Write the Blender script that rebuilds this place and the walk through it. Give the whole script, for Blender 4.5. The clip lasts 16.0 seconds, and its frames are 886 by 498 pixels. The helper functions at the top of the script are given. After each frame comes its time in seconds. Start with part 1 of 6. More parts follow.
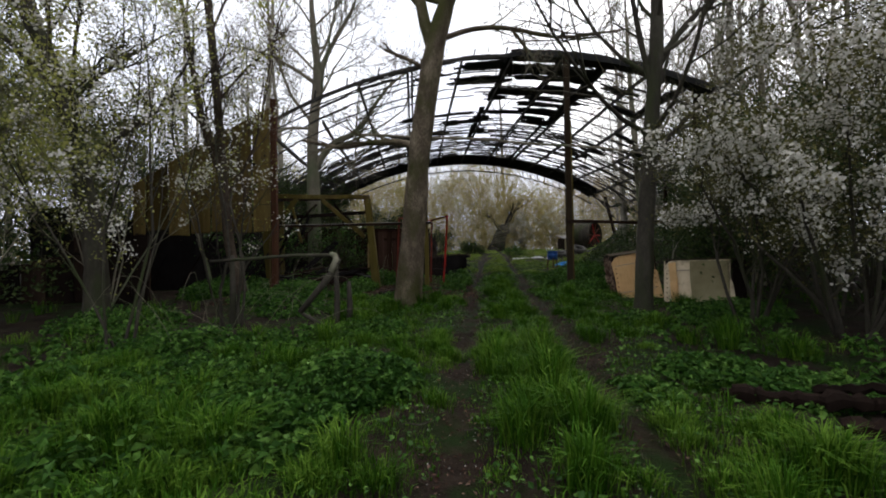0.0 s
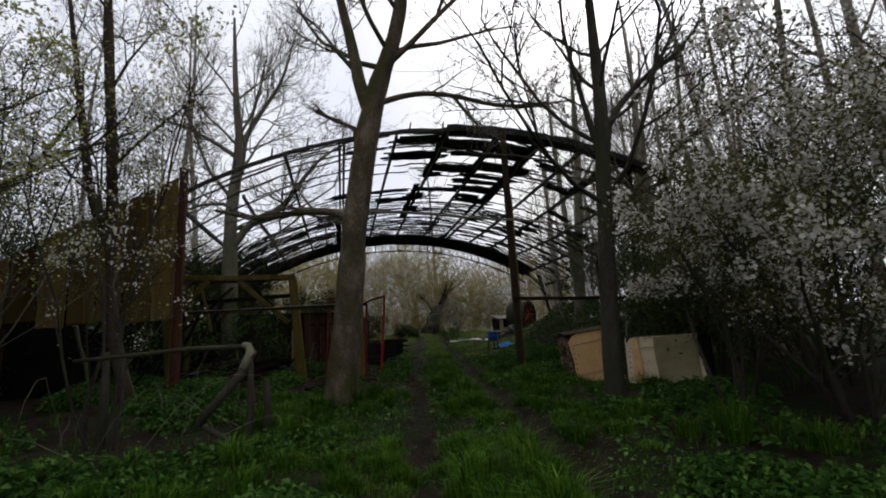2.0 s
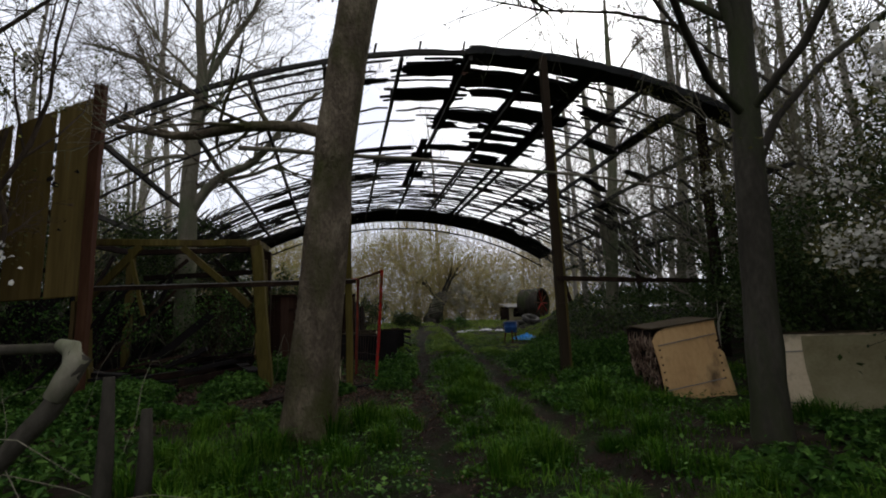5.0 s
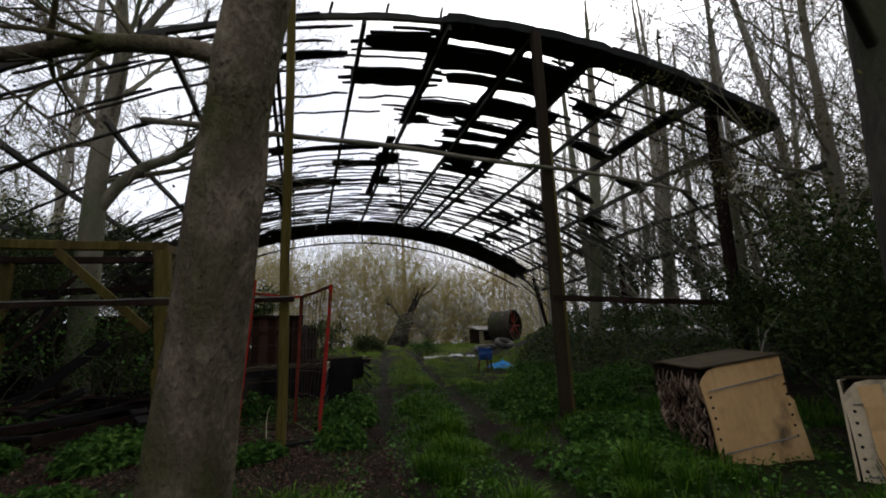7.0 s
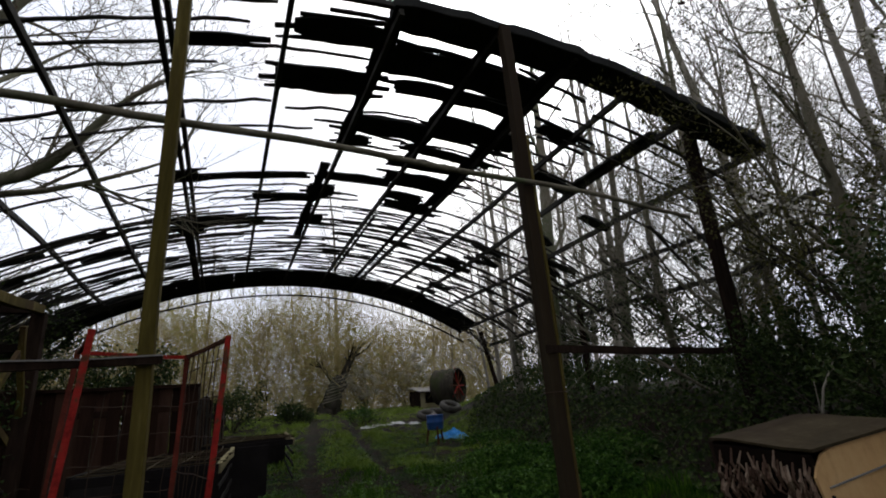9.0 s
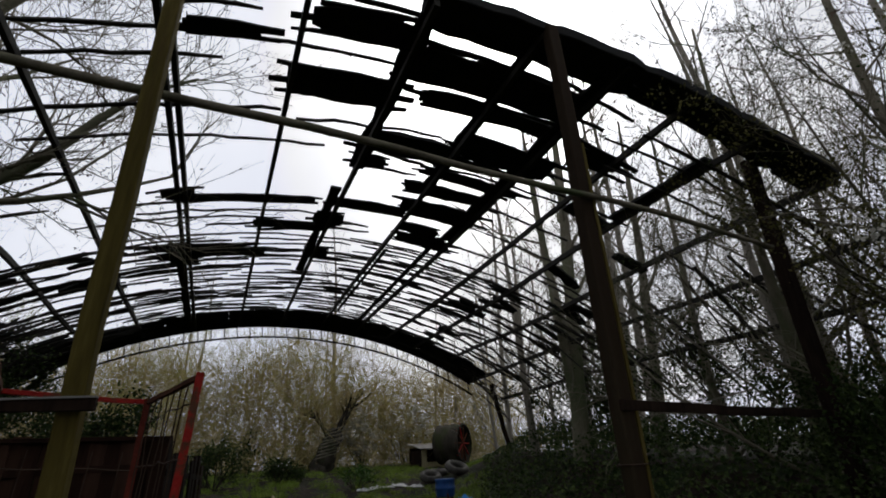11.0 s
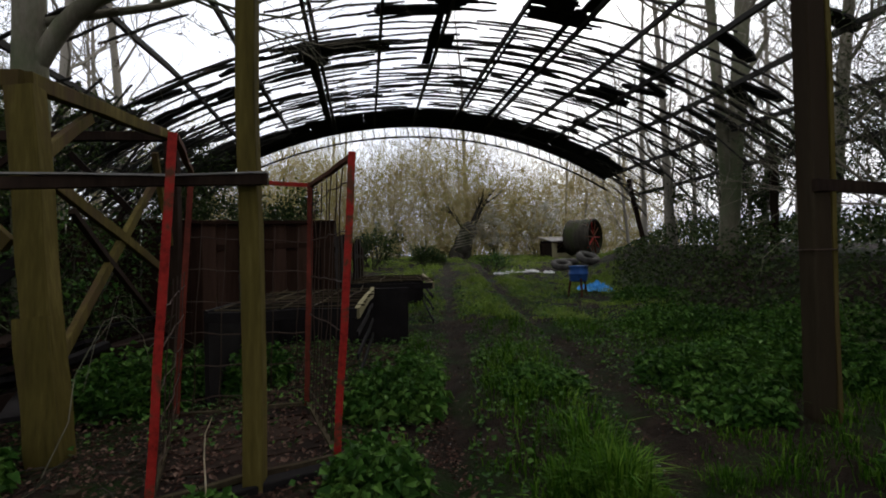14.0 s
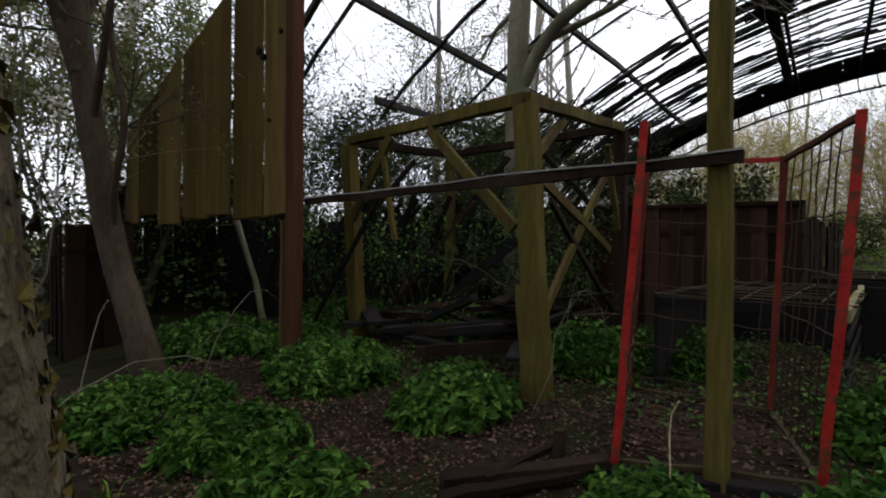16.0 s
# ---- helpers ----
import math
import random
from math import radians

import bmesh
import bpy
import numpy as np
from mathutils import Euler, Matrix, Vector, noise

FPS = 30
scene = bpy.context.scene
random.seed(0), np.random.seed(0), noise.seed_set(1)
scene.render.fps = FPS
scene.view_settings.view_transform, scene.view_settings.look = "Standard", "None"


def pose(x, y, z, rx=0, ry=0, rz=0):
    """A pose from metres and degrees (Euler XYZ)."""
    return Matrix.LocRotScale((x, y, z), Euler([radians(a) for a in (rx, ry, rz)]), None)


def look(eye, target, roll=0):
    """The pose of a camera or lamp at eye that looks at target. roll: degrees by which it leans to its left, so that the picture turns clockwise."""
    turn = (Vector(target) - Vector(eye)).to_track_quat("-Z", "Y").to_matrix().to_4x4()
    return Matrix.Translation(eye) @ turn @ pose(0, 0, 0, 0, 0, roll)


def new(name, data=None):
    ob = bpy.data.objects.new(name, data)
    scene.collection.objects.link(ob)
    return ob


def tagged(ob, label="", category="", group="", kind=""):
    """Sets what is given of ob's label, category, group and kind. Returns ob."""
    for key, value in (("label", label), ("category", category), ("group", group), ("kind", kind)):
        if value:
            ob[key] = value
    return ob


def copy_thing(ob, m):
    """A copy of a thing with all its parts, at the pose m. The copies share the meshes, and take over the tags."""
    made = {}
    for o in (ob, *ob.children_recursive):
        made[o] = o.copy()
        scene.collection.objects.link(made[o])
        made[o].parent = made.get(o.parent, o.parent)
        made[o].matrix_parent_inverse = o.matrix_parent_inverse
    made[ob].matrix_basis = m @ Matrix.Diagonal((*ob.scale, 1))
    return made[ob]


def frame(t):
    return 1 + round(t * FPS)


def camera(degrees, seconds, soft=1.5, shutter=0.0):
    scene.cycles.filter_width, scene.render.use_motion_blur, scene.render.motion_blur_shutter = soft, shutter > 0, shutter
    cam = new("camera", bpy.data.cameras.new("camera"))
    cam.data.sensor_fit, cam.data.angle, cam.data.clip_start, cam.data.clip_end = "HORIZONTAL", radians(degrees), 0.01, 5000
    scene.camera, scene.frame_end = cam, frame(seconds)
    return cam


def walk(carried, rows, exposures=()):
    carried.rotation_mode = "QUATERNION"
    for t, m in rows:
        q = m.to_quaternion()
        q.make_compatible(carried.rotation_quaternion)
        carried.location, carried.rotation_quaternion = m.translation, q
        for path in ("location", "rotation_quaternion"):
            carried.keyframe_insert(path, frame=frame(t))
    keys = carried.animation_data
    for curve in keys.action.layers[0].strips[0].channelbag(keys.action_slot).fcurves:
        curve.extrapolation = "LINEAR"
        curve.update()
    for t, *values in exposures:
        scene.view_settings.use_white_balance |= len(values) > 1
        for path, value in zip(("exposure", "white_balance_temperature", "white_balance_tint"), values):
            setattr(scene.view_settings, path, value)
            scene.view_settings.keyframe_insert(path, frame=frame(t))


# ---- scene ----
cam = camera(85.5, 16.0, soft=1.9, shutter=0.1)
# seconds, x, y, z, yaw, pitch, roll
ROWS = [
    (0.0, -0.084, 0.052, 1.491, 0.60, 1.02, 1.11),
    (0.5, -0.104, 0.297, 1.516, 0.04, 2.69, 2.11),
    (1.0, -0.136, 0.534, 1.493, 0.60, 6.30, 2.23),
    (1.5, -0.262, 0.938, 1.491, -1.85, 8.62, 3.00),
    (2.0, -0.298, 1.273, 1.513, -7.71, 10.61, 3.28),
    (2.5, -0.269, 1.788, 1.544, -11.47, 12.25, 3.89),
    (3.0, -0.302, 2.336, 1.531, -15.24, 13.03, 4.23),
    (3.5, -0.303, 2.901, 1.498, -14.38, 11.51, 3.46),
    (4.0, -0.314, 3.477, 1.493, -9.33, 9.61, 2.95),
    (6.5, 0.009, 6.015, 1.773, -7.51, 9.17, 2.11),
    (7.0, 0.020, 6.493, 1.756, -12.02, 11.58, 2.19),
    (7.5, 0.021, 6.970, 1.789, -16.16, 12.62, 2.63),
    (8.0, 0.121, 7.497, 1.840, -17.84, 14.20, 3.27),
    (8.5, 0.192, 8.011, 1.876, -19.10, 16.02, 4.48),
    (11.0, 0.269, 9.689, 2.050, -20.01, 23.95, 2.89),
    (11.5, 0.275, 9.917, 2.053, -14.32, 24.13, 2.50),
    (12.0, 0.236, 9.995, 2.055, -9.80, 21.60, 3.05),
    (12.5, 0.232, 9.998, 2.034, -6.98, 16.57, 3.06),
    (13.0, 0.216, 10.014, 2.014, -5.36, 10.95, 2.08),
    (13.5, 0.214, 10.037, 1.985, -4.79, 5.73, 1.65),
    (14.0, 0.201, 10.007, 1.952, -5.20, 1.06, 1.28),
    (14.5, 0.148, 9.970, 1.930, 0.88, -2.65, 0.54),
    (15.0, 0.064, 9.946, 1.919, 15.44, -3.17, -0.35),
    (15.5, 0.014, 9.935, 1.931, 30.21, -3.18, -0.27),
    (16.0, 0.016, 9.941, 1.947, 42.86, -0.47, -0.62),
]
walk(cam, [(t, pose(x, y, z, 90 + pitch, roll, yaw)) for t, x, y, z, yaw, pitch, roll in ROWS],
     exposures=[(0.0, 0.54), (1.0, 0.28), (2.5, -0.3), (4.0, -0.2), (6.5, 0.16), (8.5, 0.1), (11.0, -0.36), (12.5, -0.28), (13.5, 0.15), (14.5, 0.54), (15.5, 0.66), (16.0, 0.62)])

# ---------------------------------------------------------------- light: bright overcast sky
world = bpy.data.worlds.new("overcast")
scene.world = world
world.use_nodes = True
wn, wl = world.node_tree.nodes, world.node_tree.links
sky = wn.new("ShaderNodeTexSky")
sky.sky_type, sky.sun_disc = "NISHITA", False
sky.sun_elevation, sky.sun_rotation = radians(48), radians(35)
sky.air_density, sky.dust_density = 1.0, 4.0
grey = wn.new("ShaderNodeHueSaturation")
grey.inputs["Saturation"].default_value = 0.12
wl.new(sky.outputs[0], grey.inputs["Color"])
cloud = wn.new("ShaderNodeTexNoise")
cloud.inputs["Scale"].default_value, cloud.inputs["Detail"].default_value = 2.2, 6.0
ramp = wn.new("ShaderNodeValToRGB")
ramp.color_ramp.elements[0].position, ramp.color_ramp.elements[0].color = 0.35, (0.8, 0.82, 0.88, 1)
ramp.color_ramp.elements[1].position, ramp.color_ramp.elements[1].color = 0.65, (1, 1, 1, 1)
wl.new(cloud.outputs["Fac"], ramp.inputs[0])
mixc = wn.new("ShaderNodeMix")
mixc.data_type, mixc.blend_type = "RGBA", "MULTIPLY"
mixc.inputs[0].default_value = 1.0
deck = wn.new("ShaderNodeMix")
deck.data_type, deck.blend_type = "RGBA", "LIGHTEN"
deck.inputs[0].default_value = 1.0
deck.inputs[7].default_value = (7.4, 7.6, 8.25, 1)
wl.new(grey.outputs[0], deck.inputs[6])
wl.new(deck.outputs[2], mixc.inputs[6])
wl.new(ramp.outputs[0], mixc.inputs[7])
wl.new(mixc.outputs[2], wn["Background"].inputs["Color"])
wn["Background"].inputs["Strength"].default_value = SKY = 0.15

sun = new("sun", bpy.data.lights.new("sun", "SUN"))
sun.data.energy, sun.data.angle, sun.data.color = 0.55, radians(25), (1.0, 0.97, 0.93)
sun.matrix_world = look((8, 12, 30), (0, 8, 0))


# ---------------------------------------------------------------- materials
def mat(name, colours, scale=4.0, fine=40.0, rough=0.85, bump=0.4, metal=0.0, stretch=(1, 1, 1), island=0.0, objrand=0.0,
        spec=0.06, trans=0.0, dist=0.01, wave=0.0, patch=None):
    """Two noises (stains and grain) over two to three colours; optional tint by island or by object; patch: (colour, scale, from, to)."""
    m = bpy.data.materials.new(name)
    m.use_nodes = True
    n, l = m.node_tree.nodes, m.node_tree.links
    b = n["Principled BSDF"]
    co = n.new("ShaderNodeTexCoord")
    mp = n.new("ShaderNodeMapping")
    mp.inputs["Scale"].default_value = stretch
    l.new(co.outputs["Object"], mp.inputs["Vector"])

    def tex(sc, det=5.0, rg=0.6):
        t = n.new("ShaderNodeTexNoise")
        t.inputs["Scale"].default_value, t.inputs["Detail"].default_value, t.inputs["Roughness"].default_value = sc, det, rg
        l.new(mp.outputs[0], t.inputs["Vector"])
        return t

    big, small = tex(scale), tex(fine, 3.0)
    add = n.new("ShaderNodeMath")
    add.operation = "MULTIPLY_ADD"
    l.new(small.outputs["Fac"], add.inputs[0])
    add.inputs[1].default_value = 0.45
    l.new(big.outputs["Fac"], add.inputs[2])
    last = add
    if wave:
        wv = n.new("ShaderNodeTexWave")
        wv.inputs["Scale"].default_value, wv.inputs["Distortion"].default_value = wave, 5.0
        l.new(mp.outputs[0], wv.inputs["Vector"])
        ad = n.new("ShaderNodeMath")
        ad.operation = "MULTIPLY_ADD"
        l.new(wv.outputs["Fac"], ad.inputs[0])
        ad.inputs[1].default_value = 0.25
        l.new(last.outputs[0], ad.inputs[2])
        last = ad
    for flag, socket, node in ((island, "Random Per Island", "ShaderNodeNewGeometry"), (objrand, "Random", "ShaderNodeObjectInfo")):
        if flag:
            gi = n.new(node)
            ad = n.new("ShaderNodeMath")
            ad.operation = "MULTIPLY_ADD"
            l.new(gi.outputs[socket], ad.inputs[0])
            ad.inputs[1].default_value = flag
            l.new(last.outputs[0], ad.inputs[2])
            last = ad
    top = 1.45 + island + objrand + (0.25 if wave else 0)
    mr = n.new("ShaderNodeMapRange")
    mr.inputs["From Min"].default_value, mr.inputs["From Max"].default_value = 0.27 * top, 0.73 * top
    l.new(last.outputs[0], mr.inputs["Value"])
    cr = n.new("ShaderNodeValToRGB")
    while len(cr.color_ramp.elements) < len(colours):
        cr.color_ramp.elements.new(0.5)
    for i, c in enumerate(colours):
        cr.color_ramp.elements[i].position = i / max(1, len(colours) - 1)
        cr.color_ramp.elements[i].color = (*c, 1)
    l.new(mr.outputs[0], cr.inputs[0])
    out = cr.outputs[0]
    if patch:
        pc, ps, p0, p1 = patch
        pt = tex(ps, 6.0, 0.65)
        pr = n.new("ShaderNodeMapRange")
        pr.inputs["From Min"].default_value, pr.inputs["From Max"].default_value = p0, p1
        l.new(pt.outputs["Fac"], pr.inputs["Value"])
        mx = n.new("ShaderNodeMix")
        mx.data_type = "RGBA"
        l.new(pr.outputs[0], mx.inputs[0])
        l.new(out, mx.inputs[6])
        mx.inputs[7].default_value = (*pc, 1)
        out = mx.outputs[2]
    l.new(out, b.inputs["Base Color"])
    b.inputs["Roughness"].default_value, b.inputs["Metallic"].default_value = rough, metal
    b.inputs["Specular IOR Level"].default_value = spec
    if bump:
        bp = n.new("ShaderNodeBump")
        bp.inputs["Strength"].default_value, bp.inputs["Distance"].default_value = bump, dist
        l.new(last.outputs[0], bp.inputs["Height"])
        l.new(bp.outputs[0], b.inputs["Normal"])
    if trans:
        tr = n.new("ShaderNodeBsdfTranslucent")
        l.new(out, tr.inputs["Color"])
        ms = n.new("ShaderNodeMixShader")
        ms.inputs[0].default_value = trans
        l.new(b.outputs[0], ms.inputs[1])
        l.new(tr.outputs[0], ms.inputs[2])
        l.new(ms.outputs[0], n["Material Output"].inputs["Surface"])
    return m


SOIL = mat("soil", [(0.004, 0.0026, 0.0018), (0.013, 0.0085, 0.0058), (0.034, 0.023, 0.016)], 3, 60, 0.9, 1.0, dist=0.05,
           patch=((0.008, 0.016, 0.003), 1.3, 0.48, 0.62))
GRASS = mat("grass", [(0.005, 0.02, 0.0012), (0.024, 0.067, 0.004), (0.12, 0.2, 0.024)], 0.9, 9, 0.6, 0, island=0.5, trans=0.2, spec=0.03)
NETTLE = mat("nettle_leaf", [(0.006, 0.022, 0.0025), (0.026, 0.07, 0.009), (0.1, 0.185, 0.034)], 1.2, 30, 0.55, 0.2, island=0.7, trans=0.16, spec=0.08)
IVY = mat("ivy_leaf", [(0.008, 0.016, 0.004), (0.022, 0.037, 0.009), (0.06, 0.083, 0.023)], 0.8, 30, 0.55, 0.2, island=0.7, trans=0.12, spec=0.05)
OLIVE = mat("olive_leaf", [(0.028, 0.03, 0.009), (0.07, 0.068, 0.022), (0.15, 0.135, 0.05)], 0.9, 30, 0.6, 0, island=0.7, trans=0.3)
SPRING = mat("young_leaf", [(0.13, 0.145, 0.032), (0.21, 0.22, 0.055), (0.29, 0.28, 0.09)], 1.0, 30, 0.6, 0, island=0.6, trans=0.5)
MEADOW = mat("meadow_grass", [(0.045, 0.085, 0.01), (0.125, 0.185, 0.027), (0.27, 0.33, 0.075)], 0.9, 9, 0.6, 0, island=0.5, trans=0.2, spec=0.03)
SCRUB = mat("scrub_leaf", [(0.06, 0.07, 0.028), (0.11, 0.125, 0.046), (0.17, 0.185, 0.075)], 0.8, 30, 0.6, 0, island=0.6, trans=0.3)
BLOSSOM = mat("blossom", [(0.28, 0.27, 0.22), (0.44, 0.42, 0.36), (0.64, 0.62, 0.55)], 2.0, 30, 0.7, 0, island=0.5, trans=0.3)
WILLOW = mat("willow_twig", [(0.16, 0.12, 0.05), (0.27, 0.215, 0.092), (0.39, 0.33, 0.155)], 0.3, 8, 0.85, 0, island=0.6)
BARK = mat("bark", [(0.06, 0.052, 0.037), (0.125, 0.11, 0.08), (0.2, 0.18, 0.135)], 2.5, 26, 0.9, 0.8, stretch=(1, 1, 0.35), dist=0.02,
           patch=((0.075, 0.09, 0.045), 1.1, 0.48, 0.66))
BARK_DARK = mat("dark_bark", [(0.014, 0.012, 0.009), (0.032, 0.028, 0.021), (0.065, 0.058, 0.044)], 2.5, 26, 0.9, 0.8, stretch=(1, 1, 0.4),
                dist=0.02, patch=((0.028, 0.033, 0.014), 1.2, 0.5, 0.66))
BROWNBARK = mat("brown_bark", [(0.014, 0.0095, 0.006), (0.036, 0.026, 0.018), (0.075, 0.058, 0.042)], 2.5, 26, 0.95, 0.8, stretch=(1, 1, 0.4), dist=0.02)
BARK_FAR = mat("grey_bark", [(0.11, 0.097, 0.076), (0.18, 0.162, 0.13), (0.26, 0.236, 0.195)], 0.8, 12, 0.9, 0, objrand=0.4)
LITTER = mat("dead_leaf", [(0.016, 0.007, 0.005), (0.046, 0.022, 0.015), (0.11, 0.07, 0.05)], 2, 30, 0.8, 0, island=1.6)
FLAKY = mat("flaky_bark", [(0.014, 0.0095, 0.0065), (0.085, 0.066, 0.045), (0.23, 0.19, 0.13)], 3.2, 34, 0.95, 1.0, stretch=(1, 1, 0.6), dist=0.06,
            patch=((0.045, 0.045, 0.016), 1.4, 0.46, 0.62))
MOSSY = mat("mossy_timber", [(0.014, 0.011, 0.003), (0.066, 0.051, 0.012), (0.145, 0.116, 0.038)], 2.0, 30, 0.85, 0.5, stretch=(1, 1, 0.12), dist=0.006,
            patch=((0.045, 0.028, 0.013), 1.4, 0.52, 0.66))
PANELWOOD = mat("algae_board", [(0.01, 0.006, 0.002), (0.056, 0.038, 0.011), (0.13, 0.094, 0.03)], 2.6, 20, 0.85, 0.7, stretch=(1, 1, 0.05), objrand=0.7,
                dist=0.006, patch=((0.04, 0.026, 0.01), 1.6, 0.52, 0.68))
BROWNPOST = mat("brown_timber", [(0.02, 0.0085, 0.005), (0.045, 0.019, 0.01), (0.085, 0.042, 0.022)], 2, 22, 0.8, 0.4, stretch=(1, 1, 0.12), dist=0.005)
OLDPOST = mat("grey_olive_timber", [(0.012, 0.0085, 0.005), (0.034, 0.026, 0.014), (0.07, 0.056, 0.032)], 1.6, 22, 0.85, 0.5, stretch=(1, 1, 0.12), dist=0.006,
              patch=((0.021, 0.014, 0.008), 1.0, 0.45, 0.6))
RUSTRED = mat("rusted_red_paint", [(0.03, 0.01, 0.006), (0.085, 0.018, 0.011), (0.16, 0.03, 0.018)], 4, 40, 0.7, 0.5, dist=0.004)
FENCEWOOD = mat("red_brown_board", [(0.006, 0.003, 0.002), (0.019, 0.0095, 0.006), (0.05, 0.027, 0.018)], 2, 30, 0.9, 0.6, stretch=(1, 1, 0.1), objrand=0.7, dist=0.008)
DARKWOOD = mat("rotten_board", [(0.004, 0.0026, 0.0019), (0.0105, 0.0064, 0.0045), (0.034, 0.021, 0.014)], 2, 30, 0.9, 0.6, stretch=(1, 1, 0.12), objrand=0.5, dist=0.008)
TAR = mat("tarred_felt", [(0.008, 0.008, 0.008), (0.016, 0.016, 0.015), (0.03, 0.029, 0.026)], 3, 30, 0.95, 0.6, dist=0.01, spec=0.1)
LATH = mat("old_lath", [(0.012, 0.011, 0.01), (0.028, 0.026, 0.023), (0.05, 0.047, 0.04)], 3, 30, 0.95, 0.4, objrand=0.3, island=0.3, spec=0.1)
RED = mat("red_paint", [(0.07, 0.006, 0.005), (0.22, 0.015, 0.011), (0.32, 0.025, 0.018)], 5, 40, 0.5, 0.4, dist=0.004,
          patch=((0.07, 0.028, 0.014), 5.0, 0.54, 0.62))
RUST = mat("rust", [(0.03, 0.013, 0.008), (0.07, 0.028, 0.015), (0.12, 0.05, 0.025)], 5, 50, 0.8, 0.5, metal=0.3, dist=0.003)
WIRE = mat("rusty_wire", [(0.03, 0.02, 0.015), (0.055, 0.036, 0.025)], 10, 50, 0.7, 0.2, metal=0.4)
PLY = mat("plywood", [(0.3, 0.17, 0.07), (0.5, 0.31, 0.14), (0.6, 0.41, 0.2)], 1.6, 22, 0.7, 0.2, stretch=(1, 1, 0.5), dist=0.003,
          patch=((0.13, 0.09, 0.05), 2.2, 0.56, 0.72))
PALE = mat("pale_board", [(0.34, 0.27, 0.18), (0.52, 0.42, 0.28), (0.62, 0.53, 0.38)], 1.6, 22, 0.7, 0.2, dist=0.003,
           patch=((0.1, 0.1, 0.07), 2.6, 0.52, 0.68))
FIBRE = mat("fraying_edge", [(0.03, 0.017, 0.012), (0.1, 0.06, 0.042), (0.34, 0.26, 0.19)], 6, 50, 0.9, 0.9, stretch=(1, 1, 0.16), island=0.5, dist=0.02)
BLUE = mat("blue_plastic", [(0.012, 0.035, 0.11), (0.02, 0.06, 0.18), (0.03, 0.085, 0.24)], 5, 40, 0.4, 0.1)
TARP = mat("blue_sheet", [(0.03, 0.16, 0.42), (0.06, 0.3, 0.65), (0.2, 0.5, 0.8)], 4, 30, 0.35, 0.3)
WHITE = mat("pale_scrap", [(0.4, 0.4, 0.4), (0.6, 0.6, 0.58), (0.72, 0.72, 0.7)], 4, 30, 0.6, 0.2)
RUBBER = mat("old_rubber", [(0.025, 0.024, 0.022), (0.055, 0.052, 0.046), (0.11, 0.104, 0.09)], 5, 40, 0.8, 0.4, dist=0.01)
SHEDWOOD = mat("weathered_panel", [(0.12, 0.1, 0.05), (0.19, 0.165, 0.09), (0.26, 0.23, 0.14)], 2, 30, 0.8, 0.3)
GALV = mat("weathered_roof_sheet", [(0.12, 0.115, 0.1), (0.18, 0.17, 0.155), (0.25, 0.24, 0.22)], 2, 30, 0.7, 0.3)
# near-black wood; also shade put into colour under the gable and in holes
BLACKHOLE = mat("black_wood_and_shade", [(0.006, 0.005, 0.005), (0.014, 0.012, 0.011)], 4, 40, 0.9, 0.3)


# ---------------------------------------------------------------- mesh helpers
rng = np.random.default_rng(7)


def ground_z(x, y):
    """Height of the ground: a gentle rise along the walk, ruts of a track, a bank in the east."""
    x, y = np.asarray(x, float), np.asarray(y, float)
    z = np.interp(y, (-400, -6, 0, 13, 17, 22, 30, 38, 60, 400), (-0.3, -0.1, 0.0, 0.65, 0.79, 0.98, 1.5, 1.9, 2.2, 2.6))
    z = z + 0.035 * np.sin(1.7 * x + 0.6 * y) * np.cos(1.1 * y - 0.5 * x) + 0.02 * np.sin(4.1 * x - 2.3 * y)
    left, right = rut_x(y)
    depth = np.where(y > 32, 0.0, 0.075)
    z = z - depth * (np.exp(-((x - left) / 0.13) ** 2) + np.exp(-((x - right) / 0.13) ** 2))
    z = z + 0.05 * np.exp(-((x - (left + right) / 2) / 0.4) ** 2)
    bank = np.clip((x - 5.2 - 0.12 * np.abs(y - 20)) / 3.0, 0, 1)
    z = z + 0.9 * bank * bank * np.clip((y - 13) / 4, 0, 1) * np.clip((33 - y) / 5, 0, 1)
    return z


def rut_x(y):
    y = np.asarray(y, float)
    left = np.interp(y, (-6, 4.5, 9, 12.5, 15.3, 22, 32), (-0.3, -0.02, 0.34, 0.42, 0.85, 1.4, 2.4))
    return left, left + np.interp(y, (0, 4.5, 9, 13, 32), (1.3, 1.35, 1.4, 1.45, 1.35))


def np_mesh(name, verts, faces, material, parent=None, label="", smooth=False):
    """A mesh from arrays; faces is a list of int arrays, one per polygon size."""
    me = bpy.data.meshes.new(name)
    verts = np.asarray(verts, np.float32)
    me.vertices.add(len(verts))
    me.vertices.foreach_set("co", verts.ravel())
    loops = np.concatenate([np.asarray(f, np.int32).ravel() for f in faces if len(f)])
    sizes = np.concatenate([np.full(len(f), np.asarray(f).shape[1], np.int32) for f in faces if len(f)])
    me.loops.add(len(loops))
    me.loops.foreach_set("vertex_index", loops)
    me.polygons.add(len(sizes))
    me.polygons.foreach_set("loop_start", np.concatenate([[0], np.cumsum(sizes)[:-1]]).astype(np.int32))
    me.polygons.foreach_set("loop_total", sizes)
    me.polygons.foreach_set("use_smooth", np.full(len(sizes), bool(smooth)))
    me.update(calc_edges=True)
    me.validate()
    me.materials.append(material)
    ob = new(name, me)
    if parent:
        under(parent, ob)
    if label:
        ob["label"] = label
    return ob


